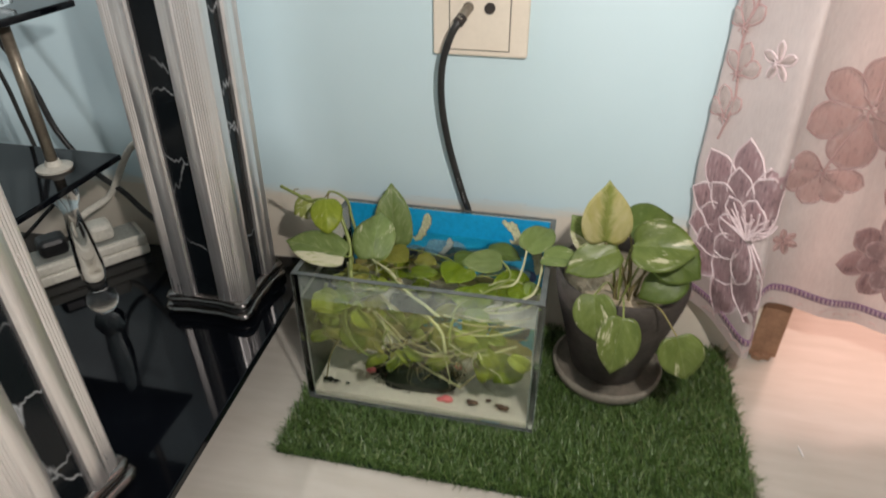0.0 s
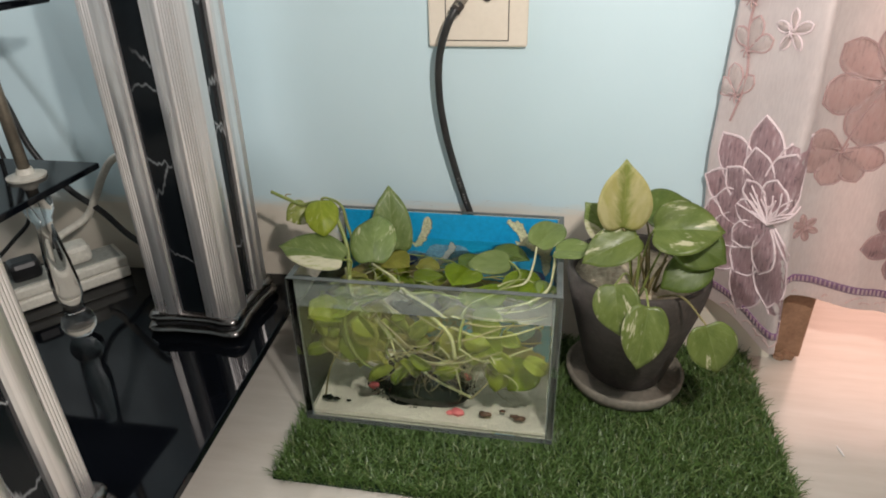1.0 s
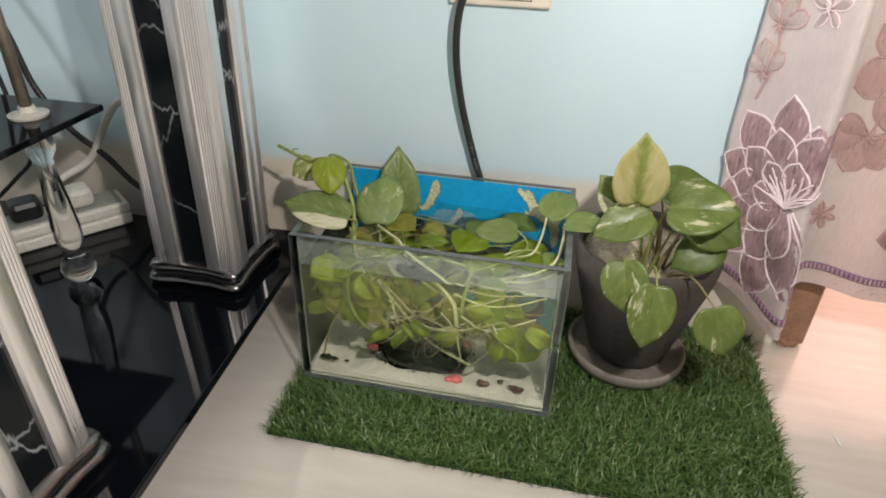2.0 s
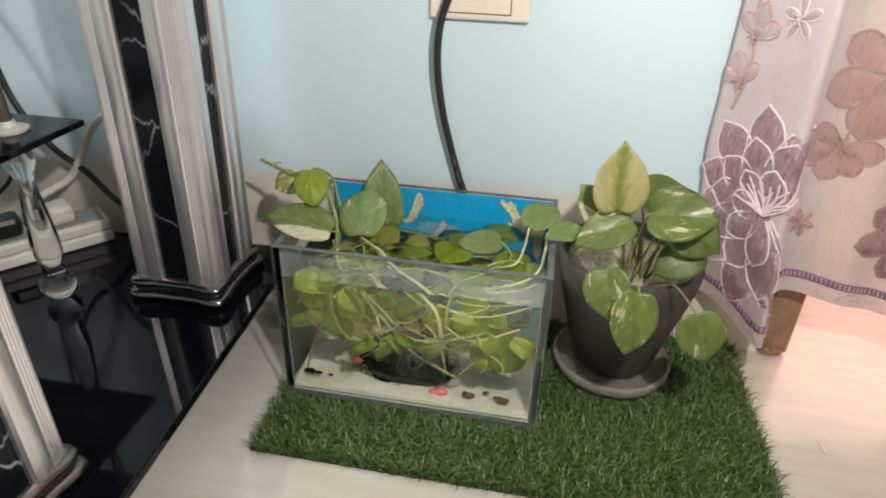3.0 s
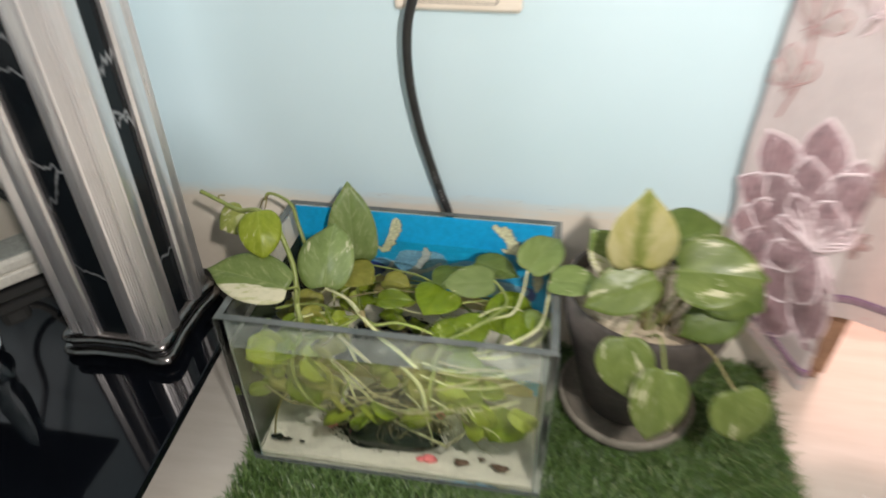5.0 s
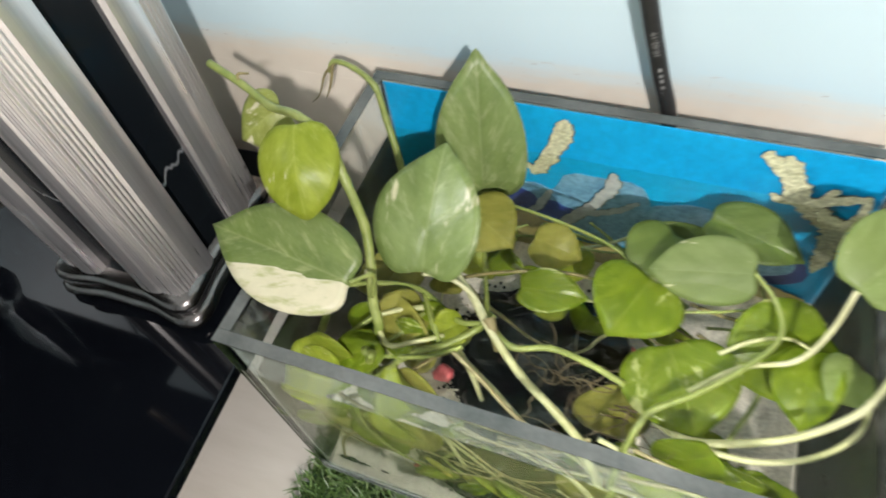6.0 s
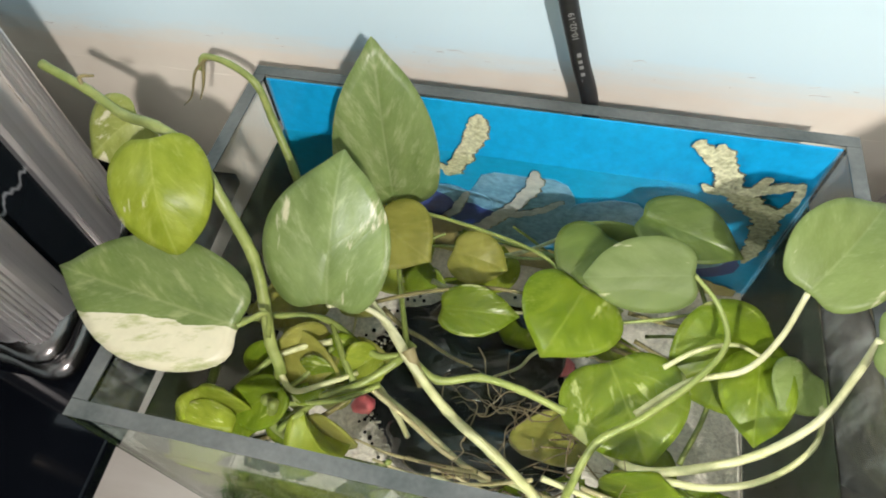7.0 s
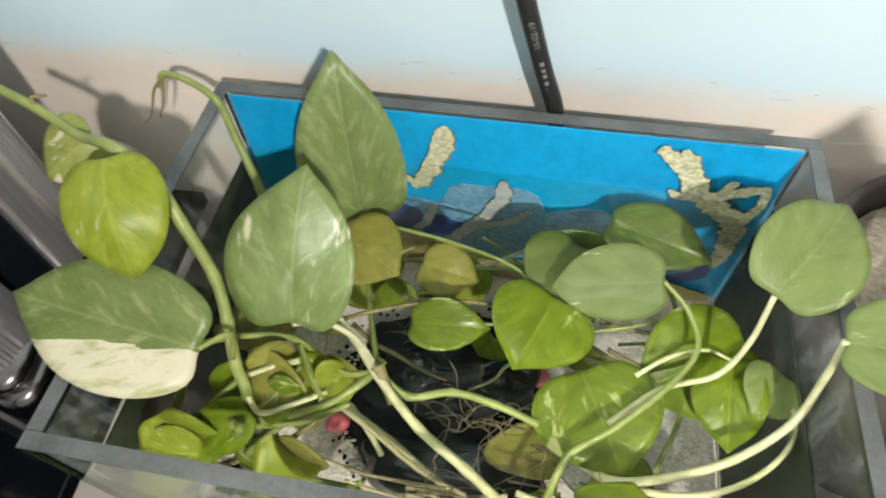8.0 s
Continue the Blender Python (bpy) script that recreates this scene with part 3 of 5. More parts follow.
def column(parent, cx, cy, lean=0.0):
    hx, hy = 0.056, 0.054
    low = PLATE + 0.028
    body = part("column_core", box(cx - hx + 0.007, cx + hx - 0.007, cy - hy + 0.007, cy + hy - 0.007, PLATE + 0.022, 1.0, 0.002), M_MARBLE, parent, "black marble-patterned column core")
    for sx in (-1, 1):
        for sy in (-1, 1):
            part("corner_moulding", reeded_post(0.039, low, 1.0, sx, sy), M_SILVER, body, "brushed silver reeded moulding").location = (cx + sx * (hx - 0.0195), cy + sy * (hy - 0.0195), 0)
    pivot = Matrix.Translation((cx, cy, PLATE))
    body.matrix_basis = pivot @ pose(0, 0, 0, 0, lean, 0) @ pivot.inverted()
    part("plinth_foot", lobed(cx, cy, hy, 0.005, 0.009, PLATE + 0.0005, PLATE + 0.014, 0.005), M_CHROME, parent, smooth=True)
    part("plinth_neck", lobed(cx, cy, hy, 0.004, 0.006, PLATE + 0.014, PLATE + 0.018, 0.001), M_BLACK, parent, smooth=True)
    part("plinth_ring", lobed(cx, cy, hy, 0.004, 0.006, PLATE + 0.018, PLATE + 0.030, 0.005), M_CHROME, parent, smooth=True)


def baluster_profile():
    return [(0.004, 0.0), (0.014, 0.003), (0.020, 0.012), (0.021, 0.020), (0.018, 0.030), (0.011, 0.037), (0.013, 0.042), (0.012, 0.048),
            (0.016, 0.062), (0.0165, 0.080), (0.014, 0.110), (0.011, 0.140), (0.009, 0.160), (0.012, 0.168), (0.016, 0.178), (0.017, 0.190), (0.012, 0.203), (0.013, 0.208)]


def tv_stand():
    stand = thing("tv_stand", (-0.4, 0.0, 0.0), "black glass television stand with reeded silver columns", "tv stand")
    stand.location = (0, 0, 0)
    part("base_plate", box(-1.14, 0.0, -0.42, 0.218, PLATE - 0.012, PLATE, 0.002), M_BLACKGLASS, stand, "glossy black glass base plate").matrix_basis = pose(-0.060, 0.0, 0.0, 0, 0, 2.8)
    part("base_box", box(-1.12, -0.16, -0.36, 0.20, 0.002, PLATE - 0.012), M_BLACK, stand, "black recessed plinth")
    column(stand, -0.162, 0.106, 1.2)
    column(stand, -0.158, -0.270)
    for k, z in enumerate((0.302, 0.492)):
        part("glass_shelf", box(-0.90, -0.262, -0.20, 0.088, z, z + 0.008, 0.002), M_BLACKGLASS, stand, "black glass shelf")
    for x in (-0.312, -0.85):
        leg = part("crystal_leg", lathe(baluster_profile(), 24), M_ACRYLIC, stand, "clear turned acrylic leg", True)
        leg.location = (x, 0.03, PLATE + 0.0005)
        leg.visible_shadow = False
        part("leg_washer", lathe([(0.005, 0.0), (0.020, 0.0), (0.021, 0.003), (0.010, 0.006), (0.008, 0.012)], 24), M_IVORY, stand, "ivory washer").location = (x, 0.03, 0.3103)
        part("rod", lathe([(0.0065, 0.0), (0.0065, 0.165)], 16), M_BRONZE, stand, "bronze tube", True).location = (x, 0.03, 0.322)
        top = part("crystal_collar", lathe([(0.006, 0.0), (0.017, 0.004), (0.019, 0.016), (0.012, 0.028), (0.016, 0.036), (0.016, 0.06)], 24), M_ACRYLIC, stand, "clear acrylic collar", True)
        top.location = (x, 0.03, 0.5005)
        top.visible_shadow = False


tv_stand()


def extension_box():
    ob = thing("extension_socket", (-0.415, 0.13, PLATE + 0.0005), "ivory and grey extension socket on the stand's base", "extension socket")
    ob.rotation_euler = (0, 0, radians(52))
    part("lower_shell", box(-0.09, 0.085, -0.030, 0.030, 0.0, 0.018, 0.004), M_IVORY, ob)
    part("upper_shell", box(-0.09, 0.085, -0.030, 0.030, 0.0185, 0.035, 0.004), M_IVORY, ob)
    part("socket_panel", box(-0.083, 0.078, -0.024, 0.024, 0.0335, 0.0365, 0.001), M_GREYPLASTIC, ob, "dusty grey socket face")
    part("plug", box(0.01, 0.045, -0.018, 0.018, 0.037, 0.066, 0.008), M_IVORY, ob, "ivory plug")
    part("dark_plug", box(-0.06, -0.02, -0.018, 0.018, 0.037, 0.066, 0.008), M_BLACK, ob, "black plug")


extension_box()


def cord(name, points, r, material, label, category="cable", sides=8):
    return tagged(part(name, tube(points, r, sides=sides), material, smooth=True), label, category)


cord("power_cord", [(-0.440, 0.150, 0.150), (-0.428, 0.170, 0.160), (-0.405, 0.196, 0.175), (-0.383, 0.2, 0.205), (-0.356, 0.2, 0.246), (-0.330, 0.2, 0.272), (-0.29, 0.205, 0.28), (-0.24, 0.21, 0.24), (-0.21, 0.212, 0.15), (-0.22, 0.212, 0.096)], 0.0055, M_IVORY, "ivory power cord rising from the extension socket")
cord("black_cable", [(-0.60, 0.2, 0.62), (-0.53, 0.2, 0.46), (-0.483, 0.2, 0.366), (-0.462, 0.2, 0.281), (-0.423, 0.2, 0.222), (-0.376, 0.2, 0.185), (-0.336, 0.2, 0.143), (-0.28, 0.205, 0.11), (-0.22, 0.21, 0.096)], 0.0045, M_RUBBER, "black cable slanting behind the glass shelves")
cord("thin_cable", [(-0.52, 0.14, 0.60), (-0.475, 0.15, 0.40), (-0.464, 0.15, 0.318), (-0.458, 0.15, 0.256), (-0.453, 0.15, 0.199), (-0.480, 0.14, 0.165), (-0.53, 0.10, 0.12), (-0.62, 0.05, 0.094)], 0.003, M_RUBBER, "thin black cable hanging behind the shelves")

# ---- the wall socket and its cable ----


def wall_plate():
    ob = thing("wall_socket", (0.184, WALL_Y - 0.0005, 0.487), "cream plastic aerial socket plate on the blue wall", "wall socket")
    part("plate", box(-0.059, 0.059, -0.010, 0.0, -0.0625, 0.0625, 0.003), M_PLASTER, ob)
    part("insert", box(-0.037, 0.036, -0.0125, -0.0102, -0.054, 0.054, 0.0008), M_PLASTER, ob)
    for x0, x1, z0, z1 in ((-0.0382, -0.0372, -0.055, 0.055), (0.0362, 0.0372, -0.055, 0.055), (-0.0372, 0.0362, -0.0552, -0.0542), (-0.0372, 0.0362, 0.0542, 0.0552)):
        part("joint", box(x0, x1, -0.0106, -0.010, z0, z1), M_GAP, ob)
    for x in (-0.014, 0.012):
        hole = lathe([(0.0055, 0.0), (0.0065, 0.0), (0.0065, 0.003), (0.0045, 0.003)], 20)
        ring = part("aerial_jack", hole, M_GAP if x > 0 else M_BRASS, ob)
        ring.matrix_basis = pose(x, -0.0127, -0.004, 90)
    part("blank", box(-0.02, 0.02, -0.0128, -0.0124, 0.02, 0.045), M_PLASTER, ob)


wall_plate()


def aerial_cable():
    ob = thing("aerial_cable", (0.168, 0.2, 0.48), "black aerial cable plugged into the wall socket", "cable")
    ob.location = (0, 0, 0)
    line = [(0.170, 0.214, 0.481), (0.163, 0.200, 0.472), (0.152, 0.195, 0.452), (0.141, 0.200, 0.415), (0.139, 0.206, 0.367), (0.146, 0.210, 0.315), (0.157, 0.212, 0.270), (0.168, 0.213, 0.232), (0.179, 0.213, 0.195), (0.187, 0.214, 0.12), (0.19, 0.214, 0.03)]
    part("sheath", tube(line, 0.0046, sides=12), M_RUBBER, ob, smooth=True)
    part("plug", tube([(0.170, 0.219, 0.483), (0.168, 0.210, 0.4795), (0.162, 0.200, 0.471)], 0.0062, 0.0056, 14, 4), M_BRASS, ob, "tarnished metal plug", True)
    part("grip", tube([(0.165, 0.205, 0.4745), (0.1605, 0.1985, 0.468)], 0.0066, 0.0063, 14, 2), M_GAP, ob)
    up = Vector((-0.27, 0.0, 0.963)).normalized()
    out = Vector((0.05, -0.85, 0.50))
    out = (out - up * out.dot(up)).normalized()

    def turn_at(z, lift):
        t = (z - 0.232) / (0.270 - 0.232)
        p = Vector((0.168, 0.213, 0.232)).lerp(Vector((0.157, 0.212, 0.270)), t) + out * lift
        m = Matrix((up, out.cross(up), out)).transposed().to_4x4()
        m.translation = p
        return m

    text = bpy.data.curves.new("cable_print", "FONT")
    text.body, text.size, text.extrude, text.align_y = "10-02-19", 0.0042, 0.00004, "CENTER"
    text.materials.append(M_PRINT)
    word = new("cable_print", text)
    word.parent = ob
    word.matrix_basis = turn_at(0.246, 0.00472)
    rng = random.Random(2)
    z = 0.208
    while z < 0.241:
        w = rng.uniform(0.0012, 0.0026)
        part("print_bar", box(0, w, -0.0010, 0.0010, 0, 0.0001), M_PRINT, ob).matrix_basis = turn_at(z, 0.00462)
        z += w + rng.uniform(0.0012, 0.003)


aerial_cable()

# ---- the grass mat ----


def grass_mat():
    ob = thing("grass_mat", (0, 0, 0), "green artificial grass mat lying on the floor", "mat")
    x0, x1, y0, y1 = -0.012, 0.562, -0.085, 0.226
    part("backing", box(x0, x1, y0, y1, 0.0005, 0.004), M_BACKING, ob)
    rng = random.Random(4)
    verts, faces = [], []
    for _ in range(46000):
        x, y = rng.uniform(x0 - 0.002, x1 + 0.002), rng.uniform(y0 - 0.002, y1)
        if 0.004 < x < 0.296 and 0.004 < y < 0.192 or (x - 0.391) ** 2 + (y - 0.139) ** 2 < 0.066 ** 2:
            continue
        h = rng.uniform(0.008, 0.018)
        a = rng.uniform(0, 2 * math.pi)
        lean = rng.uniform(0.2, 1.3) * h
        dx, dy = math.cos(a) * lean, math.sin(a) * lean - 0.002
        w = rng.uniform(0.0004, 0.0008)
        tx, ty = -math.sin(a) * w, math.cos(a) * w
        k = len(verts)
        verts += [(x - tx, y - ty, 0.003), (x + tx, y + ty, 0.003), (x + tx + 0.4 * dx, y + ty + 0.4 * dy, 0.003 + 0.62 * h), (x - tx + 0.4 * dx, y - ty + 0.4 * dy, 0.003 + 0.62 * h), (x + dx, y + dy, 0.003 + h * 0.93)]
        faces += [(k, k + 1, k + 2, k + 3), (k + 3, k + 2, k + 4)]
    mesh = bpy.data.meshes.new("grass_pile")
    mesh.from_pydata(verts, [], faces)
    mesh.materials.append(M_GRASS)
    blades = new("grass_pile", mesh)
    blades.parent = ob
    tagged(blades, "dense green plastic blades", kind="stuff")


grass_mat()

# ---- the tank ----
TW, TD, TB, TT, G = 0.30, 0.196, 0.016, 0.218, 0.0065
WATER = 0.180


def tank():
    ob = thing("fish_tank", (0, 0, 0), "small open glass fish tank standing on the grass mat", "fish tank")
    panes = (("front_pane", 0, TW, 0, G), ("back_pane", 0, TW, TD - G, TD), ("side_pane", 0, G, G + 0.0003, TD - G - 0.0003), ("side_pane", TW - G, TW, G + 0.0003, TD - G - 0.0003))
    for name, x0, x1, y0, y1 in panes:
        pane = part(name, box(x0, x1, y0, y1, TB + G + 0.0003, TT), M_GLASS, ob)
        pane.visible_shadow = False
        part("ground_rim", box(x0, x1, y0, y1, TT + 0.0002, TT + 0.0008), M_RIM, pane, "dull ground glass edge")
    floor_pane = part("bottom_pane", box(0, TW, 0, TD, TB, TB + G), M_GLASS, ob)
    floor_pane.visible_shadow = False
    for x in (G + 0.0012, TW - G - 0.0012):
        for y in (G + 0.0012, TD - G - 0.0012):
            part("silicone_bead", box(x - 0.001, x + 0.001, y - 0.001, y + 0.001, TB + G + 0.001, TT - 0.001, 0.0005), M_SILICONE, ob)
    for x0, x1, y0, y1 in ((0.0003, TW - 0.0003, -0.0008, -0.0002), (-0.0008, -0.0002, 0.0, TD), (TW + 0.0002, TW + 0.0008, 0.0, TD)):
        part("bottom_seam", box(x0, x1, y0, y1, TB + 0.0005, TB + G + 0.001), M_SILICONE, ob)
    part("algae_film", box(G + 0.001, TW - G - 0.001, G + 0.00015, G + 0.0003, 0.050, WATER - 0.001), M_ALGAE, ob, "olive algae film inside the front pane")
    part("water_mark", box(G + 0.001, TW - G - 0.001, G + 0.00015, G + 0.0003, WATER + 0.0005, TT - 0.003), M_DUSTFILM, ob, "whitish dried water marks above the waterline")
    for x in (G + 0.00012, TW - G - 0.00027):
        # dark green film, also painted in for the pane's reflection of the plants
        part("algae_film", box(x + (0.0010 if x < 0.1 else -0.0010), x + (0.00115 if x < 0.1 else -0.00085), 0.010, TD - 0.012, TB + G + 0.012, WATER - 0.001), M_ALGAEREFLECTION, ob, "dark green algae film with painted reflection on the side pane")
        part("water_mark", box(x, x + 0.00015, 0.008, TD - 0.010, WATER + 0.0005, TT - 0.002), M_DRIPS, ob, "whitish drips on the side pane")
    for x in (-0.0008, TW + 0.0002):
        part("corner_seam", box(x, x + 0.0006, 0.0003, G, TB + G, TT - 0.001), M_SILICONE, ob)
    return ob


TANK = tank()


def fill():
    water = tagged(part("water", box(G + 0.0006, TW - G - 0.0006, G + 0.0006, TD - G - 0.0006, TB + G + 0.0005, WATER), M_WATER), "clear still water in the fish tank", "water")
    water.visible_shadow = False
    rings = []
    nx, ny = 48, 32
    for j in range(ny + 1):
        y = G + 0.0012 + (TD - 2 * G - 0.0024) * j / ny
        row = []
        for i in range(nx + 1):
            x = G + 0.0012 + (TW - 2 * G - 0.0024) * i / nx
            z = 0.030 + 0.006 * noise.noise((11 * x, 14 * y, 2.0)) + 0.002 * noise.noise((60 * x, 60 * y, 5.0)) + 0.010 * (y / TD) - 0.004 * (x / TW)
            row.append((x, y, z))
        rings.append([(row[0][0], y, TB + G + 0.001)] + row + [(row[-1][0], y, TB + G + 0.001)])
    tagged(part("sand_bed", skin(rings), M_SAND, smooth=False), "pale fine sand covering the tank's bottom", "sand", kind="stuff")


fill()


def ornament():
    ob = thing("black_stone", (0.13, 0.10, 0.036), "glossy black stone cave ornament on the sand", "stone")
    part("mound", blob(1.0, (0.050, 0.036, 0.022), 0.34, 1.0, 4, 2.6), M_ROCK, ob, smooth=True).location = (0.006, 0.010, 0.010)
    part("front_slab", blob(1.0, (0.052, 0.022, 0.019), 0.16, 6.0, 4, 1.6), M_ROCK, ob, "smooth wet black slab", True).location = (0.016, -0.047, 0.010)
    part("flat_skirt", blob(1.0, (0.060, 0.058, 0.009), 0.35, 9.0, 4, 2.4), M_BLACKGRAVEL, ob, smooth=True).location = (0.002, -0.004, 0.0)
    for k, (x, y, z, r) in enumerate(((-0.030, 0.022, 0.015, 0.013), (0.012, 0.034, 0.016, 0.014), (0.034, 0.010, 0.013, 0.013), (-0.042, -0.012, 0.008, 0.012))):
        part("lump", blob(r, (1.2, 1.0, 0.6), 0.5, 20.0 + k, 3), M_BLACKGRAVEL, ob, smooth=True).location = (x, y, z)
    part("twig", tube([(-0.022, 0.014, 0.034), (-0.006, 0.020, 0.042), (0.018, 0.028, 0.050)], 0.0028, 0.0034, 8, 6), M_BLACKGRAVEL, ob, "black twig")
    grit = bmesh.new()
    rng = random.Random(5)
    for _ in range(240):
        a, r = rng.uniform(0, 2 * math.pi), rng.uniform(0.88, 1.22)
        q = Vector((0.002 + 0.060 * r * math.cos(a), -0.004 + 0.055 * r * math.sin(a), rng.uniform(-0.003, 0.002)))
        bmesh.ops.create_icosphere(grit, subdivisions=1, radius=rng.uniform(0.0006, 0.0016), matrix=Matrix.Translation(q))
    tagged(part("grit", grit, M_BLACKGRAVEL, ob, "loose black grit round the stone"), kind="stuff")
    pale = bmesh.new()
    for _ in range(150):
        a, r = rng.uniform(2.2, 4.4), rng.uniform(0.92, 1.12)
        q = Vector((0.002 + 0.060 * r * math.cos(a), -0.004 + 0.055 * r * math.sin(a), rng.uniform(0.000, 0.004)))
        bmesh.ops.create_icosphere(pale, subdivisions=1, radius=rng.uniform(0.0005, 0.0012), matrix=Matrix.Translation(q))
    tagged(part("sand_grain", pale, M_SAND, ob, "pale sand grains spilled on the stone's edge"), kind="stuff")
    for x, y, z, s in ((0.075, 0.070, 0.040, 0.007), (0.187, 0.118, 0.040, 0.008), (0.186, 0.028, 0.035, 0.008), (0.178, 0.026, 0.034, 0.005)):
        tagged(part("pink_pebble", blob(s, (1.1, 0.9, 0.7), 0.4, 50 * x, 2), M_PINK, smooth=True), "small pink gravel stone on the sand", "pebble", "pink pebbles").location = (x, y, z)
    for x, y, s in ((0.22, 0.028, 0.006), (0.262, 0.026, 0.005), (0.255, 0.03, 0.004), (0.022, 0.032, 0.006), (0.033, 0.03, 0.004), (0.05, 0.028, 0.0025), (0.24, 0.04, 0.003)):
        tagged(part("brown_pebble", blob(s, (1.3, 0.9, 0.6), 0.6, 90 * x, 2), M_PEBBLE if x > 0.1 else M_ROCK, smooth=True), "small dark brown pebble on the sand" if x > 0.1 else "small black pebble on the sand", "pebble", "brown pebbles").location = (x, y, 0.036)


ornament()

# ---- the blue backdrop film behind the tank ----


def ragged(points, widths, y, seed, thick=0.0004, rough=1.0):
    """A flat printed branch: a strip of uneven width along a line in the plane of the film (x, z)."""
    line = smooth_line([(x, 0, z) for x, z in points], 30)
    left, right = [], []
    for i, p in enumerate(line):
        way = (line[min(i + 1, len(line) - 1)] - line[max(i - 1, 0)]).normalized()
        t = i / (len(line) - 1) * (len(widths) - 1)
        k = min(int(t), len(widths) - 2)
        w = 0.5 * (widths[k] + (widths[k + 1] - widths[k]) * (t - k))
        w *= min(1.0, 0.30 + min(i, len(line) - 1 - i) / (0.10 * len(line)))
        jag = Vector((-way.z, 0, way.x))
        left.append(p + jag * w * (1 + rough * (0.50 * noise.noise((p.x * 210, p.z * 210, seed)) + 0.20 * noise.noise((p.x * 800, p.z * 800, seed)))))
        right.append(p - jag * w * (1 + rough * (0.50 * noise.noise((p.x * 210, p.z * 210, seed + 7)) + 0.20 * noise.noise((p.x * 800, p.z * 800, seed + 7)))))
    return skin([[(a.x, y, a.z), (b.x, y, b.z), (b.x, y + thick, b.z), (a.x, y + thick, a.z)] for a, b in zip(left, right)])


def patch(cx, cz, rx, rz, y, seed, thick=0.0004):
    ring = []
    for i in range(28):
        a = 2 * math.pi * i / 28
        k = 1 + 0.30 * noise.noise((1.6 * math.cos(a), 1.6 * math.sin(a), seed))
        ring.append((cx + rx * k * math.cos(a), cz + rz * k * math.sin(a)))
    return skin([[(x, y, z) for x, z in ring], [(x, y + thick, z) for x, z in ring]])


def backdrop():
    y = TD - G - 0.0018
    ob = thing("tank_backdrop", (0, 0, 0), "bright blue printed film with driftwood behind the tank", "backdrop film")
    part("film", box(G + 0.0008, TW - G - 0.0008, y, y + 0.001, TB + G + 0.004, TT - 0.0006), M_SKYPRINT, ob)
    rows = [(M_STONEPRINT, patch(0.148, 0.112, 0.036, 0.052, y - 0.0006, 1.0)), (M_STONEPRINT, patch(0.200, 0.112, 0.027, 0.038, y - 0.0011, 4.0)),
            (M_STONEPRINT, patch(0.110, 0.106, 0.024, 0.030, y - 0.0011, 8.0)), (M_DEEPPRINT, patch(0.118, 0.101, 0.016, 0.014, y - 0.0016, 2.0)),
            (M_DEEPPRINT, patch(0.092, 0.108, 0.016, 0.018, y - 0.0016, 5.0)), (M_DEEPPRINT, patch(0.262, 0.078, 0.022, 0.020, y - 0.0006, 6.0)),
            (M_STONEPRINT, patch(0.045, 0.105, 0.035, 0.022, y - 0.0006, 12.0)), (M_STONEPRINT, patch(0.245, 0.085, 0.026, 0.018, y - 0.0011, 15.0))]
    for material, bm in rows:
        part("stone", bm, material, ob, "printed blue stone")
    branches = [(M_WOODPRINT, [(0.123, 0.213), (0.121, 0.199), (0.114, 0.180), (0.104, 0.152)], [0.010, 0.013, 0.013, 0.011], 1.0),
                (M_WOODPRINT, [(0.103, 0.160), (0.092, 0.172), (0.086, 0.180)], [0.008, 0.006, 0.005], 2.0),
                (M_WOODPRINTGREY, [(0.116, 0.134), (0.107, 0.104), (0.097, 0.086)], [0.005, 0.007, 0.006], 10.0),
                (M_WOODPRINTGREY, [(0.154, 0.174), (0.1535, 0.150), (0.141, 0.117), (0.124, 0.086), (0.106, 0.070)], [0.008, 0.010, 0.010, 0.011, 0.012], 3.0),
                (M_WOODPRINTGREY, [(0.140, 0.108), (0.160, 0.123), (0.172, 0.140)], [0.008, 0.007, 0.005], 4.0),
                (M_WOODPRINT, [(0.240, 0.214), (0.246, 0.200), (0.2515, 0.188), (0.265, 0.172), (0.278, 0.152), (0.281, 0.120), (0.281, 0.090)], [0.011, 0.011, 0.015, 0.018, 0.017, 0.012, 0.008], 5.0),
                (M_WOODPRINT, [(0.229, 0.2145), (0.236, 0.207), (0.243, 0.199)], [0.008, 0.009, 0.007], 6.0),
                (M_WOODPRINT, [(0.254, 0.183), (0.246, 0.180), (0.2395, 0.1845)], [0.010, 0.008, 0.004], 7.0),
                (M_WOODPRINT, [(0.261, 0.178), (0.266, 0.187), (0.270, 0.1955)], [0.010, 0.007, 0.006], 8.0),
                (M_WOODPRINT, [(0.264, 0.184), (0.276, 0.189), (0.2865, 0.1935)], [0.009, 0.007, 0.005], 9.0),
                (M_WOODPRINT, [(0.2860, 0.192), (0.2855, 0.175), (0.280, 0.160)], [0.005, 0.006, 0.008], 13.0)]
    for k, (material, line, widths, seed) in enumerate(branches):
        part("print_outline", ragged([(x + 0.0004, z - 0.0006) for x, z in line], [0.95 * w for w in widths], y - 0.0017 - 0.0000004 * k, seed, 0.00002), M_DARKPRINT, ob, "dark printed outline")
        part("driftwood", ragged(line, [0.84 * w for w in widths], y - 0.0021 - 0.0001 * k, seed, 0.0002), material, ob, "printed driftwood branch")
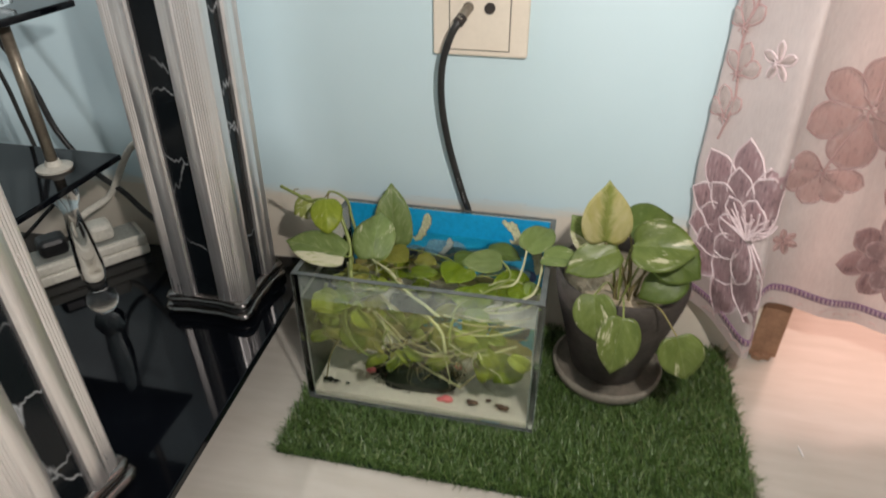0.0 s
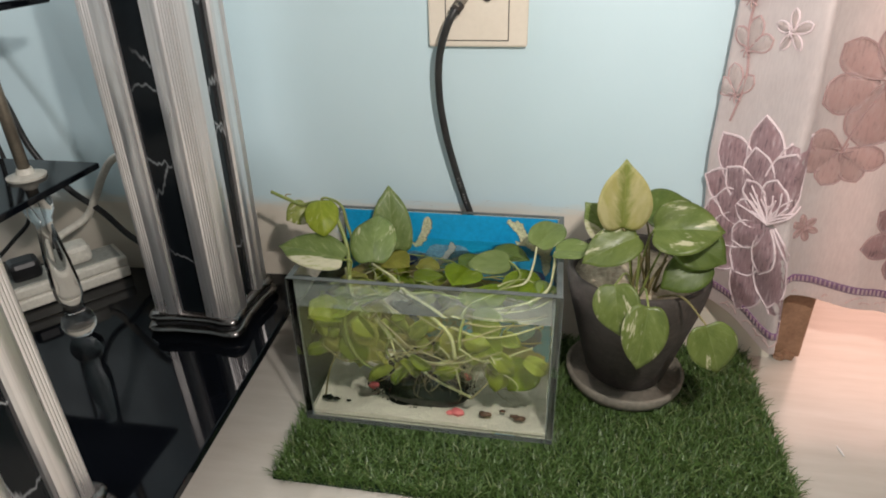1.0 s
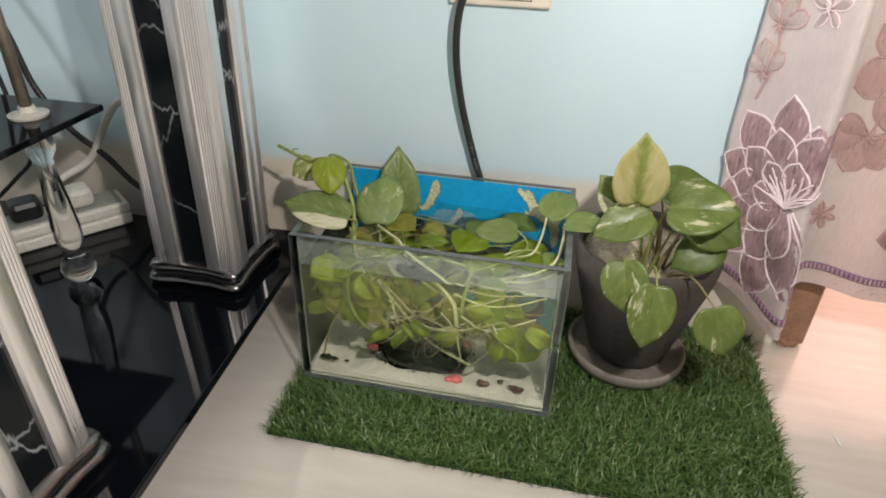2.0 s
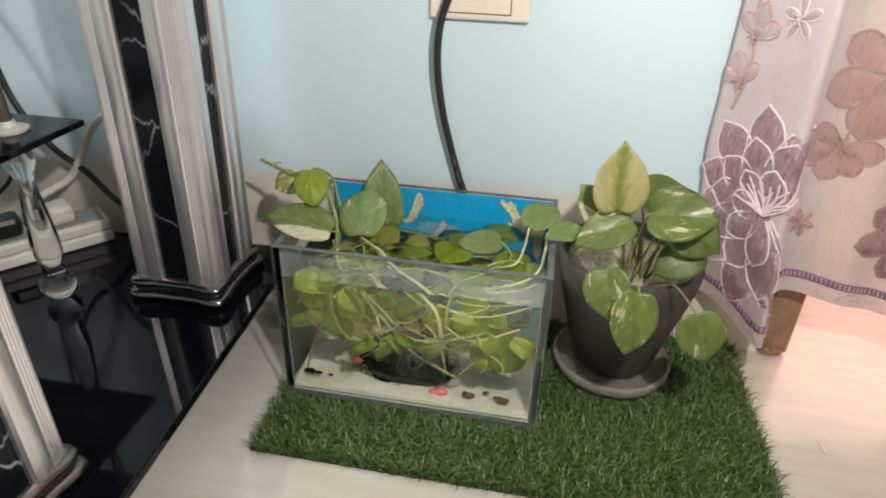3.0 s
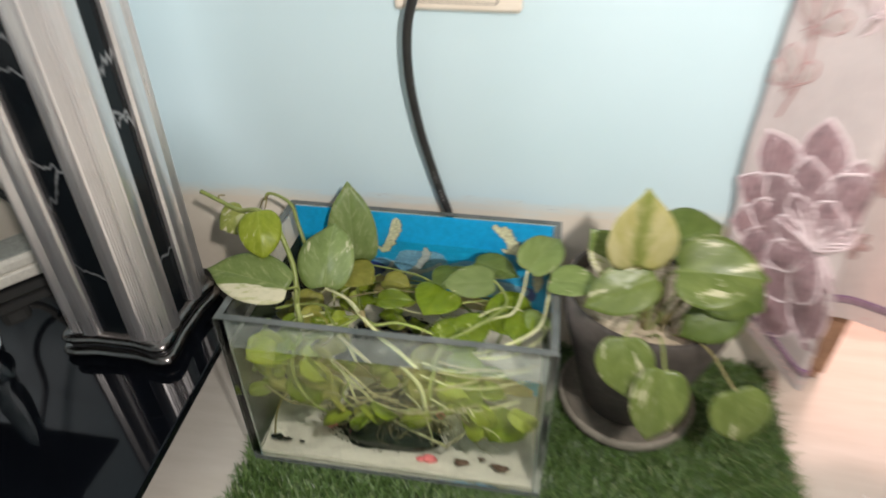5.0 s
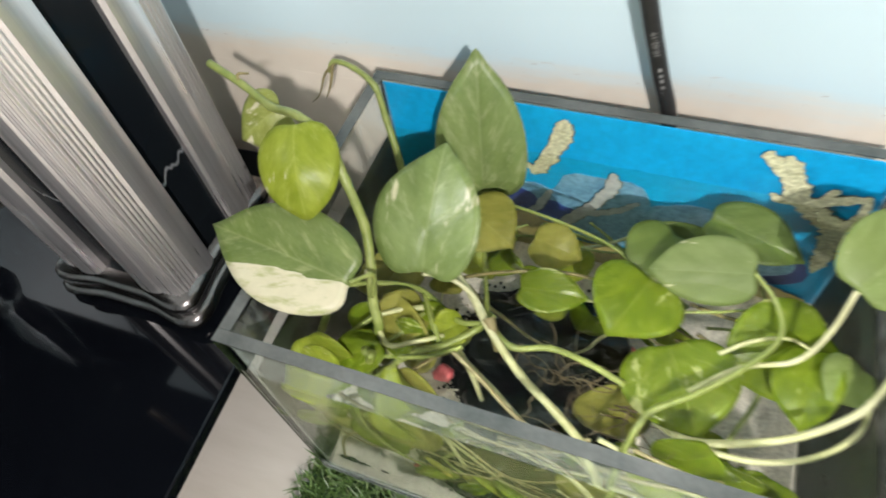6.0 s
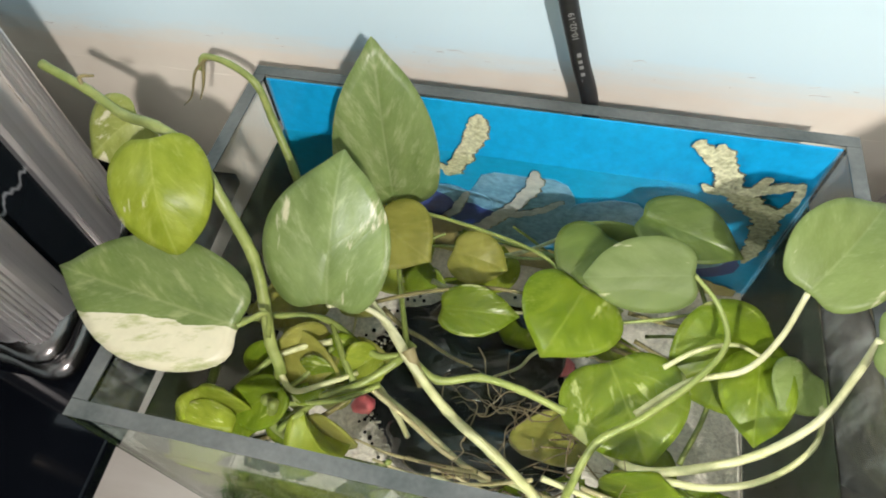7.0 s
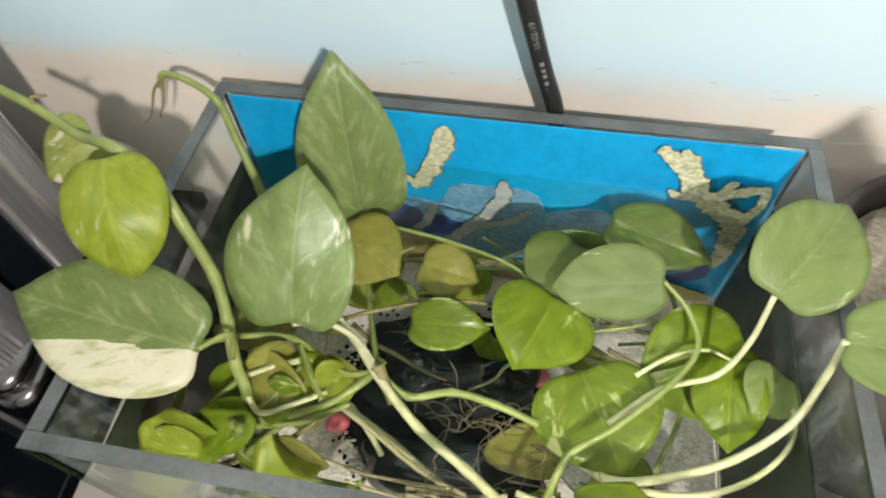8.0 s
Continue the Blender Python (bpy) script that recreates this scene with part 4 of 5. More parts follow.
    part("sand_print", ragged([(0.0095, 0.058), (0.060, 0.062), (0.095, 0.059), (0.110, 0.050), (0.130, 0.045), (0.175, 0.046), (0.230, 0.044), (0.287, 0.042)], [0.066, 0.072, 0.070, 0.052, 0.040, 0.043, 0.040, 0.036], y - 0.0034, 11.0, 0.0002, 0.25), M_SANDPRINT, ob, "printed tan sand bank")


backdrop()

# ---- plants ----


def plant_leaf(plant, base, tip, normal, width, material, label="", **shape):
    part("leaf", leaf_mesh(base, tip, normal, width, **shape), material, plant, label, True)


def plant_stem(plant, points, r0, r1, material, knots=0.0, name="stem"):
    part(name, tube(points, 0.64 * r0, 0.64 * r1, 9, 7, knots=knots), material, plant, smooth=True)


def vine(label):
    return thing("pothos_cutting", (0, 0, 0), label, "plant", "pothos cuttings in the tank")


def tank_plants():
    # the cutting with the two upright leaves
    a = vine("pothos cutting with two upright variegated leaves standing in the tank")
    plant_leaf(a, (0.081, 0.156, 0.163), (0.0735, 0.180, 0.2585), (0.28, -0.95, 0.15), 0.054, M_LEAFTALL, "tall upright variegated green leaf", cup=0.12, bend=0.06, point=1.3)
    plant_leaf(a, (0.078, 0.070, 0.206), (0.0745, 0.127, 0.243), (-0.05, -0.55, 0.83), 0.057, M_LEAF, "broad variegated green leaf", cup=0.14, bend=0.08, lobe=0.13, point=1.45)
    plant_stem(a, [(0.080, 0.158, 0.166), (0.086, 0.140, 0.155), (0.098, 0.105, 0.165), (0.112, 0.068, 0.176)], 0.0018, 0.0022, M_STEM)
    plant_stem(a, [(0.078, 0.071, 0.203), (0.086, 0.080, 0.190), (0.100, 0.078, 0.182), (0.113, 0.066, 0.178)], 0.0020, 0.0024, M_STEMWHITE)
    plant_stem(a, [(0.085, 0.092, 0.178), (0.100, 0.078, 0.180), (0.113, 0.064, 0.179), (0.136, 0.044, 0.176), (0.158, 0.032, 0.168), (0.180, 0.020, 0.150), (0.186, 0.016, 0.120)], 0.0030, 0.0036, M_STEMWHITE, 0.14)
    plant_stem(a, [(0.112, 0.066, 0.178), (0.128, 0.058, 0.172), (0.147, 0.063, 0.172), (0.166, 0.061, 0.171), (0.186, 0.056, 0.168)], 0.0030, 0.0026, M_STEM, 0.22)
    plant_stem(a, [(0.113, 0.067, 0.181), (0.118, 0.060, 0.177), (0.122, 0.054, 0.172)], 0.0048, 0.0030, M_STEMBROWN, 0.15, "node")
    plant_stem(a, [(0.113, 0.066, 0.178), (0.100, 0.056, 0.170), (0.086, 0.048, 0.162), (0.072, 0.040, 0.158), (0.060, 0.030, 0.150)], 0.0026, 0.0020, M_STEM, 0.15)
    # the cutting whose stem arches over the tank's corner
    b = vine("pothos cutting arching over the tank's corner with half-cream leaves")
    plant_leaf(b, (0.051, 0.047, 0.2195), (-0.031, 0.0545, 0.2300), (0.02, -0.36, 0.93), 0.052, M_LEAFHALF, "green leaf with one cream half", cup=0.10, bend=0.05, point=1.7)
    plant_leaf(b, (0.013, 0.094, 0.271), (0.027, 0.061, 0.242), (0.25, -0.70, 0.66), 0.040, M_LEAFLIME, "glossy lime leaf curled downward", cup=-0.30, bend=0.16, point=1.0)
    plant_leaf(b, (-0.018, 0.122, 0.250), (-0.040, 0.106, 0.236), (0.1, -0.7, 0.7), 0.036, M_LEAFCREAM, "small pale yellow-green leaf", cup=-0.4, bend=0.1)
    plant_stem(b, [(-0.068, 0.136, 0.260), (-0.045, 0.130, 0.254), (-0.022, 0.120, 0.252), (0.004, 0.108, 0.262), (0.024, 0.099, 0.259), (0.036, 0.088, 0.244), (0.046, 0.078, 0.222), (0.051, 0.066, 0.206), (0.054, 0.054, 0.190), (0.058, 0.046, 0.176), (0.050, 0.040, 0.150), (0.045, 0.045, 0.09)], 0.0034, 0.0044, M_STEM, 0.10)
    plant_stem(b, [(-0.046, 0.130, 0.254), (-0.047, 0.132, 0.259), (-0.041, 0.134, 0.259)], 0.0016, 0.0010, M_STEMBROWN, 0, "bud")
    plant_stem(b, [(0.051, 0.047, 0.2195), (0.057, 0.058, 0.212), (0.054, 0.055, 0.195)], 0.0017, 0.0020, M_STEM)
    plant_stem(b, [(0.058, 0.046, 0.178), (0.066, 0.040, 0.172), (0.080, 0.046, 0.174), (0.092, 0.054, 0.172)], 0.0024, 0.0018, M_STEMWHITE)
    # the withered shoot at the back corner
    c = vine("thin pothos shoot with a withered tip at the tank's back corner")
    plant_stem(c, [(0.030, 0.148, 0.150), (0.026, 0.156, 0.184), (0.016, 0.168, 0.208), (0.010, 0.174, 0.226), (-0.004, 0.178, 0.234), (-0.018, 0.180, 0.235), (-0.022, 0.178, 0.228)], 0.0040, 0.0022, M_STEM, 0.1)
    plant_stem(c, [(-0.016, 0.180, 0.235), (-0.024, 0.176, 0.228), (-0.030, 0.172, 0.214), (-0.036, 0.170, 0.208)], 0.0016, 0.0004, M_STEMBROWN, 0, "withered_tip")
    plant_stem(c, [(-0.019, 0.179, 0.233), (-0.021, 0.174, 0.222), (-0.024, 0.170, 0.214)], 0.0018, 0.0005, M_STEMBROWN, 0, "withered_tip")
    # the large cutting on the other side, leaves over the rim and afloat
    d = vine("large pothos cutting with whitish stalks and leaves floating on the water")
    plant_leaf(d, (0.2690, 0.1045, 0.222), (0.299, 0.147, 0.233), (-0.12, -0.48, 0.86), 0.042, M_LEAFRIM, "pale green leaf leaning over the rim", cup=0.14, bend=0.10)
    plant_leaf(d, (0.290, 0.086, 0.226), (0.338, 0.076, 0.232), (0.1, -0.2, 1.0), 0.038, M_LEAFRIM, "pale leaf over the rim", cup=0.12, bend=0.08)
    plant_leaf(d, (0.236, 0.127, 0.187), (0.185, 0.118, 0.184), (0.05, -0.55, 0.83), 0.038, M_LEAFPALE, "pale leaf underside on the water", cup=-0.10, bend=-0.04, point=1.15)
    plant_leaf(d, (0.212, 0.164, 0.178), (0.262, 0.147, 0.177), (0.1, -0.30, 0.95), 0.034, M_LEAFDARK, "dark green floating leaf", cup=0.15, bend=0.08)
    plant_leaf(d, (0.196, 0.150, 0.174), (0.176, 0.118, 0.172), (0.0, -0.2, 1), 0.038, M_LEAFDARK, "dark green floating leaf", cup=0.1)
    plant_leaf(d, (0.188, 0.117, 0.175), (0.172, 0.078, 0.172), (0.10, -0.25, 1), 0.050, M_LEAFBRIGHT, "wet bright green leaf", cup=0.15, bend=0.10)
    plant_leaf(d, (0.122, 0.094, 0.172), (0.160, 0.096, 0.174), (0.0, -0.3, 1), 0.026, M_LEAFWET, "small bright leaf with a cream edge", cup=0.15)
    plant_leaf(d, (0.276, 0.110, 0.166), (0.228, 0.080, 0.158), (0.1, -0.3, 1), 0.056, M_LEAFBRIGHT, "wet bright green leaf", cup=0.12, bend=0.06)
    plant_leaf(d, (0.203, 0.084, 0.166), (0.224, 0.040, 0.160), (0.0, -0.25, 1), 0.058, M_LEAFWET, "broad wet bright green leaf", cup=0.10, bend=0.08)
    plant_leaf(d, (0.268, 0.098, 0.172), (0.266, 0.058, 0.160), (-0.3, -0.3, 0.9), 0.032, M_LEAFBRIGHT, "narrow hanging green leaf", cup=0.3)
    plant_leaf(d, (0.288, 0.093, 0.176), (0.273, 0.073, 0.176), (0.0, -0.3, 1), 0.028, M_LEAFRIM, "small pale leaf", cup=0.1)
    plant_leaf(d, (0.268, 0.046, 0.108), (0.246, 0.028, 0.074), (0.1, -0.9, 0.4), 0.046, M_LEAFBRIGHT, "sunken green leaf near the sand", cup=0.1)
    plant_leaf(d, (0.236, 0.070, 0.085), (0.225, 0.034, 0.075), (0.0, -0.9, 0.4), 0.034, M_LEAFLIME, "sunken yellow-green leaf", cup=0.1)
    for pts, r0, r1, m in (([(0.236, 0.127, 0.187), (0.247, 0.115, 0.184), (0.251, 0.098, 0.182), (0.240, 0.080, 0.181), (0.218, 0.058, 0.178), (0.200, 0.044, 0.174), (0.192, 0.026, 0.160), (0.190, 0.018, 0.130)], 0.0016, 0.0030, M_STEM),
                           ([(0.2690, 0.1045, 0.221), (0.266, 0.094, 0.200), (0.258, 0.086, 0.182), (0.236, 0.078, 0.176), (0.215, 0.060, 0.172)], 0.0018, 0.0024, M_STEMWHITE),
                           ([(0.290, 0.086, 0.226), (0.290, 0.080, 0.208), (0.285, 0.068, 0.186), (0.264, 0.052, 0.178), (0.240, 0.042, 0.172), (0.218, 0.038, 0.166), (0.205, 0.050, 0.140)], 0.0022, 0.0034, M_STEMWHITE),
                           ([(0.292, 0.078, 0.176), (0.286, 0.060, 0.174), (0.268, 0.044, 0.172), (0.246, 0.036, 0.170), (0.224, 0.036, 0.166)], 0.0016, 0.0026, M_STEMWHITE),
                           ([(0.268, 0.098, 0.172), (0.256, 0.100, 0.176), (0.240, 0.094, 0.176), (0.226, 0.084, 0.172)], 0.0014, 0.0018, M_STEMWHITE),
                           ([(0.214, 0.172, 0.176), (0.232, 0.150, 0.172), (0.246, 0.120, 0.165), (0.250, 0.080, 0.150), (0.238, 0.048, 0.148)], 0.0014, 0.0020, M_STEM),
                           ([(0.190, 0.018, 0.135), (0.214, 0.022, 0.118), (0.240, 0.024, 0.124), (0.272, 0.026, 0.140)], 0.0022, 0.0016, M_STEMWHITE)):
        plant_stem(d, pts, r0, r1, m, 0.06)
    # sunken growth behind the front pane
    e = vine("tangle of sunken pothos leaves and stems under the water")
    for base, tip, nrm, w, m in (((0.022, 0.030, 0.176), (0.046, 0.026, 0.146), (0, -0.8, 0.6), 0.034, M_LEAFLIME), ((0.060, 0.040, 0.172), (0.036, 0.024, 0.158), (0, -0.6, 0.8), 0.026, M_LEAFBRIGHT),
                                 ((0.070, 0.062, 0.168), (0.100, 0.052, 0.164), (0, -0.4, 1), 0.030, M_LEAFBRIGHT), ((0.050, 0.064, 0.170), (0.088, 0.046, 0.166), (0, -0.5, 0.9), 0.024, M_LEAFTAN),
                                 ((0.075, 0.140, 0.168), (0.110, 0.122, 0.164), (0.1, -0.3, 1), 0.044, M_LEAFTAN),
                                 ((0.120, 0.130, 0.166), (0.150, 0.126, 0.160), (0, -0.3, 1), 0.030, M_LEAFTAN),
                                 ((0.070, 0.034, 0.150), (0.092, 0.028, 0.122), (0, -0.9, 0.3), 0.034, M_LEAFTAN),
                                 ((0.216, 0.032, 0.150), (0.236, 0.024, 0.122), (0, -0.9, 0.3), 0.030, M_LEAFBRIGHT), ((0.056, 0.038, 0.130), (0.074, 0.030, 0.092), (0, -0.9, 0.2), 0.036, M_LEAFBRIGHT),
                                 ((0.190, 0.062, 0.138), (0.172, 0.046, 0.100), (0, -0.9, 0.2), 0.040, M_LEAFTAN),
                                 ((0.230, 0.034, 0.170), (0.205, 0.030, 0.146), (0, -0.8, 0.4), 0.034, M_LEAFBRIGHT), ((0.048, 0.110, 0.150), (0.030, 0.080, 0.120), (0.3, -0.7, 0.5), 0.036, M_LEAFTAN),
                                 ((0.180, 0.150, 0.160), (0.230, 0.158, 0.150), (0, -0.6, 0.8), 0.030, M_LEAFDARK)):
        plant_leaf(e, base, tip, nrm, w, m, cup=0.15, bend=0.10)
    stems = (([(0.078, 0.066, 0.158), (0.090, 0.060, 0.140), (0.118, 0.050, 0.112), (0.152, 0.036, 0.082), (0.203, 0.027, 0.060)], 0.0026, 0.0034, M_STEMWHITE),
             ([(0.240, 0.027, 0.108), (0.222, 0.026, 0.084), (0.203, 0.027, 0.058)], 0.0016, 0.0024, M_STEMWHITE),
             ([(0.060, 0.032, 0.176), (0.056, 0.028, 0.150), (0.060, 0.028, 0.118), (0.074, 0.028, 0.096), (0.105, 0.030, 0.080)], 0.0046, 0.0034, M_STEM),
             ([(0.046, 0.028, 0.112), (0.038, 0.028, 0.100), (0.028, 0.030, 0.076), (0.020, 0.030, 0.040)], 0.0026, 0.0020, M_STEMBROWN),
             ([(0.055, 0.034, 0.172), (0.053, 0.032, 0.136), (0.056, 0.036, 0.092)], 0.0044, 0.0040, M_STEM),
             ([(0.024, 0.026, 0.120), (0.050, 0.024, 0.100), (0.072, 0.026, 0.104)], 0.0024, 0.0018, M_STEMBROWN),
             ([(0.086, 0.062, 0.152), (0.098, 0.058, 0.132), (0.106, 0.052, 0.114), (0.112, 0.046, 0.096)], 0.0034, 0.0026, M_STEMWHITE),
             ([(0.092, 0.056, 0.146), (0.112, 0.048, 0.132), (0.134, 0.038, 0.116), (0.158, 0.030, 0.118)], 0.0028, 0.0020, M_STEMWHITE),
             ([(0.112, 0.024, 0.140), (0.104, 0.024, 0.120), (0.116, 0.026, 0.100), (0.136, 0.028, 0.092)], 0.0026, 0.0018, M_STEM),
             ([(0.175, 0.024, 0.138), (0.200, 0.022, 0.146), (0.219, 0.022, 0.156), (0.236, 0.024, 0.164)], 0.0026, 0.0018, M_STEMWHITE),
             ([(0.180, 0.028, 0.158), (0.214, 0.024, 0.150), (0.246, 0.022, 0.156), (0.280, 0.026, 0.170)], 0.0024, 0.0016, M_STEMWHITE),
             ([(0.196, 0.026, 0.166), (0.226, 0.022, 0.166), (0.262, 0.022, 0.172), (0.286, 0.030, 0.176)], 0.0020, 0.0016, M_STEMWHITE),
             ([(0.130, 0.026, 0.116), (0.160, 0.024, 0.108), (0.186, 0.024, 0.118), (0.206, 0.024, 0.128)], 0.0020, 0.0016, M_STEMWHITE),
             ([(0.090, 0.150, 0.170), (0.130, 0.142, 0.174), (0.165, 0.132, 0.174), (0.182, 0.118, 0.168)], 0.0020, 0.0020, M_STEM),
             ([(0.060, 0.034, 0.166), (0.086, 0.040, 0.170), (0.104, 0.050, 0.174)], 0.0024, 0.0024, M_STEM),
             ([(0.176, 0.026, 0.160), (0.154, 0.024, 0.134), (0.130, 0.022, 0.130), (0.104, 0.024, 0.138)], 0.0016, 0.0012, M_STEMWHITE))
    for k, (pts, r0, r1, m) in enumerate(stems):
        plant_stem(e, pts, 0.85 * r0, 0.85 * r1, M_STEMTAN if m is M_STEMWHITE and k % 2 else m, 0.08)
    rng = random.Random(11)
    for k in range(26):
        base = Vector(((rng.uniform(0.022, 0.070), rng.uniform(0.175, 0.230), rng.uniform(0.080, 0.160), rng.uniform(0.215, 0.275))[k % 4], (0.040, 0.030, 0.020, 0.034)[k % 4] * rng.uniform(0.7, 1.3), rng.uniform(0.100, (0.165, 0.150, 0.122, 0.150)[k % 4])))
        tip = base + Vector((rng.uniform(-0.032, 0.032), rng.uniform(-0.012, 0.004), rng.uniform(-0.030, -0.002)))
        plant_leaf(e, base, tip, (rng.uniform(-0.5, 0.5), -0.8, rng.uniform(0.1, 0.6)), rng.uniform(0.012, 0.026), (M_LEAFLIME, M_LEAFWET, M_LEAFTAN, M_LEAFLIME, M_LEAFBRIGHT)[k % 5], cup=rng.choice((-1, 1)) * rng.uniform(0.5, 1.3), bend=rng.uniform(0.10, 0.45), wave=0.05, rings=4, spokes=28)
    for k in range(22):
        base = Vector((rng.uniform(0.040, 0.215), rng.uniform(0.118, 0.160), rng.uniform(0.080, 0.150)))
        if k % 3 == 0:
            base = Vector((rng.uniform(0.018, 0.070), rng.uniform(0.045, 0.120), rng.uniform(0.090, 0.145)))
        tip = base + Vector((rng.uniform(-0.034, 0.034), rng.uniform(-0.020, 0.010), rng.uniform(-0.030, 0.004)))
        plant_leaf(e, base, tip, (rng.uniform(-0.4, 0.4), -0.7, rng.uniform(0.3, 0.8)), rng.uniform(0.020, 0.034), (M_LEAFTAN, M_LEAFLIME, M_LEAFBRIGHT)[k % 3], cup=rng.uniform(-0.4, 0.5), bend=rng.uniform(0.05, 0.35), rings=4, spokes=28)

    # crossing stalks just under the surface
    for pts, r0, r1, m in (([(0.114, 0.072, 0.176), (0.108, 0.062, 0.174), (0.094, 0.049, 0.171), (0.078, 0.041, 0.166), (0.060, 0.026, 0.150)], 0.0034, 0.0028, M_STEM),
                           ([(0.045, 0.069, 0.196), (0.049, 0.061, 0.186), (0.052, 0.054, 0.176), (0.064, 0.061, 0.174), (0.076, 0.066, 0.174)], 0.0020, 0.0026, M_STEMWHITE),
                           ([(0.052, 0.054, 0.174), (0.044, 0.044, 0.170), (0.040, 0.039, 0.166), (0.050, 0.037, 0.166), (0.065, 0.045, 0.168), (0.077, 0.064, 0.172)], 0.0026, 0.0020, M_STEM),
                           ([(0.073, 0.075, 0.172), (0.084, 0.059, 0.174), (0.091, 0.050, 0.172)], 0.0024, 0.0024, M_STEM),
                           ([(0.024, 0.068, 0.168), (0.044, 0.074, 0.172), (0.069, 0.077, 0.172), (0.096, 0.064, 0.174), (0.109, 0.065, 0.175)], 0.0026, 0.0026, M_STEM),
                           ([(0.019, 0.058, 0.160), (0.019, 0.045, 0.150), (0.012, 0.038, 0.130)], 0.0040, 0.0034, M_STEM),
                           ([(0.088, 0.090, 0.172), (0.109, 0.098, 0.176), (0.138, 0.107, 0.176), (0.165, 0.109, 0.174)], 0.0018, 0.0016, M_STEMBROWN),
                           ([(0.078, 0.036, 0.150), (0.088, 0.044, 0.158), (0.097, 0.054, 0.166)], 0.0022, 0.0016, M_STEMBROWN)):
        plant_stem(e, pts, r0, r1, m, 0.08)
    plant_leaf(e, (0.042, 0.020, 0.160), (0.012, 0.020, 0.160), (0.1, -0.4, 0.9), 0.026, M_LEAFLIME, cup=0.5, bend=0.18, wave=0.03)
    plant_leaf(e, (0.036, 0.028, 0.158), (0.054, 0.024, 0.156), (0.1, -0.4, 0.9), 0.024, M_LEAFBRIGHT, cup=0.5, bend=0.18, wave=0.03)
    plant_leaf(e, (0.063, 0.050, 0.166), (0.085, 0.048, 0.164), (0.1, -0.4, 0.9), 0.024, M_LEAFWET, cup=0.5, bend=0.18, wave=0.03)
    plant_leaf(e, (0.099, 0.065, 0.172), (0.086, 0.053, 0.168), (0.1, -0.4, 0.9), 0.022, M_LEAFLIME, cup=0.5, bend=0.18, wave=0.03)
    plant_leaf(e, (0.073, 0.071, 0.168), (0.053, 0.047, 0.160), (0.1, -0.4, 0.9), 0.030, M_LEAFTAN, cup=0.5, bend=0.18, wave=0.03)
    plant_leaf(e, (0.039, 0.047, 0.160), (0.060, 0.062, 0.162), (0.1, -0.4, 0.9), 0.026, M_LEAFBRIGHT, cup=0.5, bend=0.18, wave=0.03)

    def wander(p, way, count, swerve, step, lows, highs):
        pts = [tuple(p)]
        for _ in range(count):
            way = (way + swerve * Vector((rng.uniform(-1, 1), rng.uniform(-0.6, 0.6), rng.uniform(-0.8, 0.5)))).normalized()
            p = p + way * rng.uniform(*step)
            p = Vector([min(max(c, a), b) for c, a, b in zip(p, lows, highs)])
            pts.append(tuple(p))
        return pts

    for k in range(20):
        p = Vector((rng.uniform(0.05, 0.24), rng.uniform(0.100, 0.150), rng.uniform(0.10, 0.172)))
        way = Vector((rng.uniform(-1, 1), rng.uniform(-0.4, 0.4), rng.uniform(-0.5, 0.2))).normalized()
        plant_stem(e, wander(p, way, 4, 0.40, (0.012, 0.024), (0.015, 0.09, 0.05), (0.285, 0.170, 0.176)), rng.uniform(0.0012, 0.0026), 0.0012, (M_STEM, M_STEMBROWN, M_STEMWHITE)[k % 3], 0.1)
    for k in range(14):
        p = Vector((rng.uniform(0.09, 0.25), rng.uniform(0.016, 0.034), rng.uniform(0.100, 0.138)))
        way = Vector((rng.uniform(-1, 1), rng.uniform(-0.4, 0.4), rng.uniform(-0.7, 0.1))).normalized()
        plant_stem(e, wander(p, way, 5, 0.50, (0.008, 0.020), (0.040, 0.014, 0.07), (0.285, 0.05, 0.142)), rng.uniform(0.0010, 0.0019), 0.0008, (M_STEMTAN, M_STEMWHITE, M_STEMTAN, M_STEMBROWN)[k % 4], 0.1)
    for k in range(36):
        p = Vector((rng.gauss(0.180, 0.028), rng.uniform(0.018, 0.034), rng.uniform(0.100, 0.130)))
        way = Vector((rng.uniform(-0.8, 0.8), rng.uniform(-0.3, 0.3), -0.6)).normalized()
        plant_stem(e, wander(p, way, 6, 0.7, (0.006, 0.014), (0.10, 0.016, 0.058), (0.26, 0.042, 0.15)), rng.uniform(0.0005, 0.0010), 0.0003, M_ROOT, 0, "root")
    for _ in range(24):
        p = Vector((rng.gauss(0.162, 0.018), rng.gauss(0.055, 0.012), rng.uniform(0.150, 0.172)))
        pts = [tuple(p)]
        way = Vector((rng.uniform(-1, 1), rng.uniform(-1, 1), rng.uniform(-0.8, 0.1))).normalized()
        for _ in range(8):
            way = (way + 0.8 * Vector((rng.uniform(-1, 1), rng.uniform(-1, 1), rng.uniform(-0.7, 0.4)))).normalized()
            p = p + way * rng.uniform(0.003, 0.007)
            p = Vector((min(max(p.x, 0.02), 0.28), min(max(p.y, 0.012), 0.18), min(max(p.z, 0.06), 0.177)))
            pts.append(tuple(p))
        plant_stem(e, pts, rng.uniform(0.0003, 0.0006), 0.00025, M_ROOT, 0, "root")
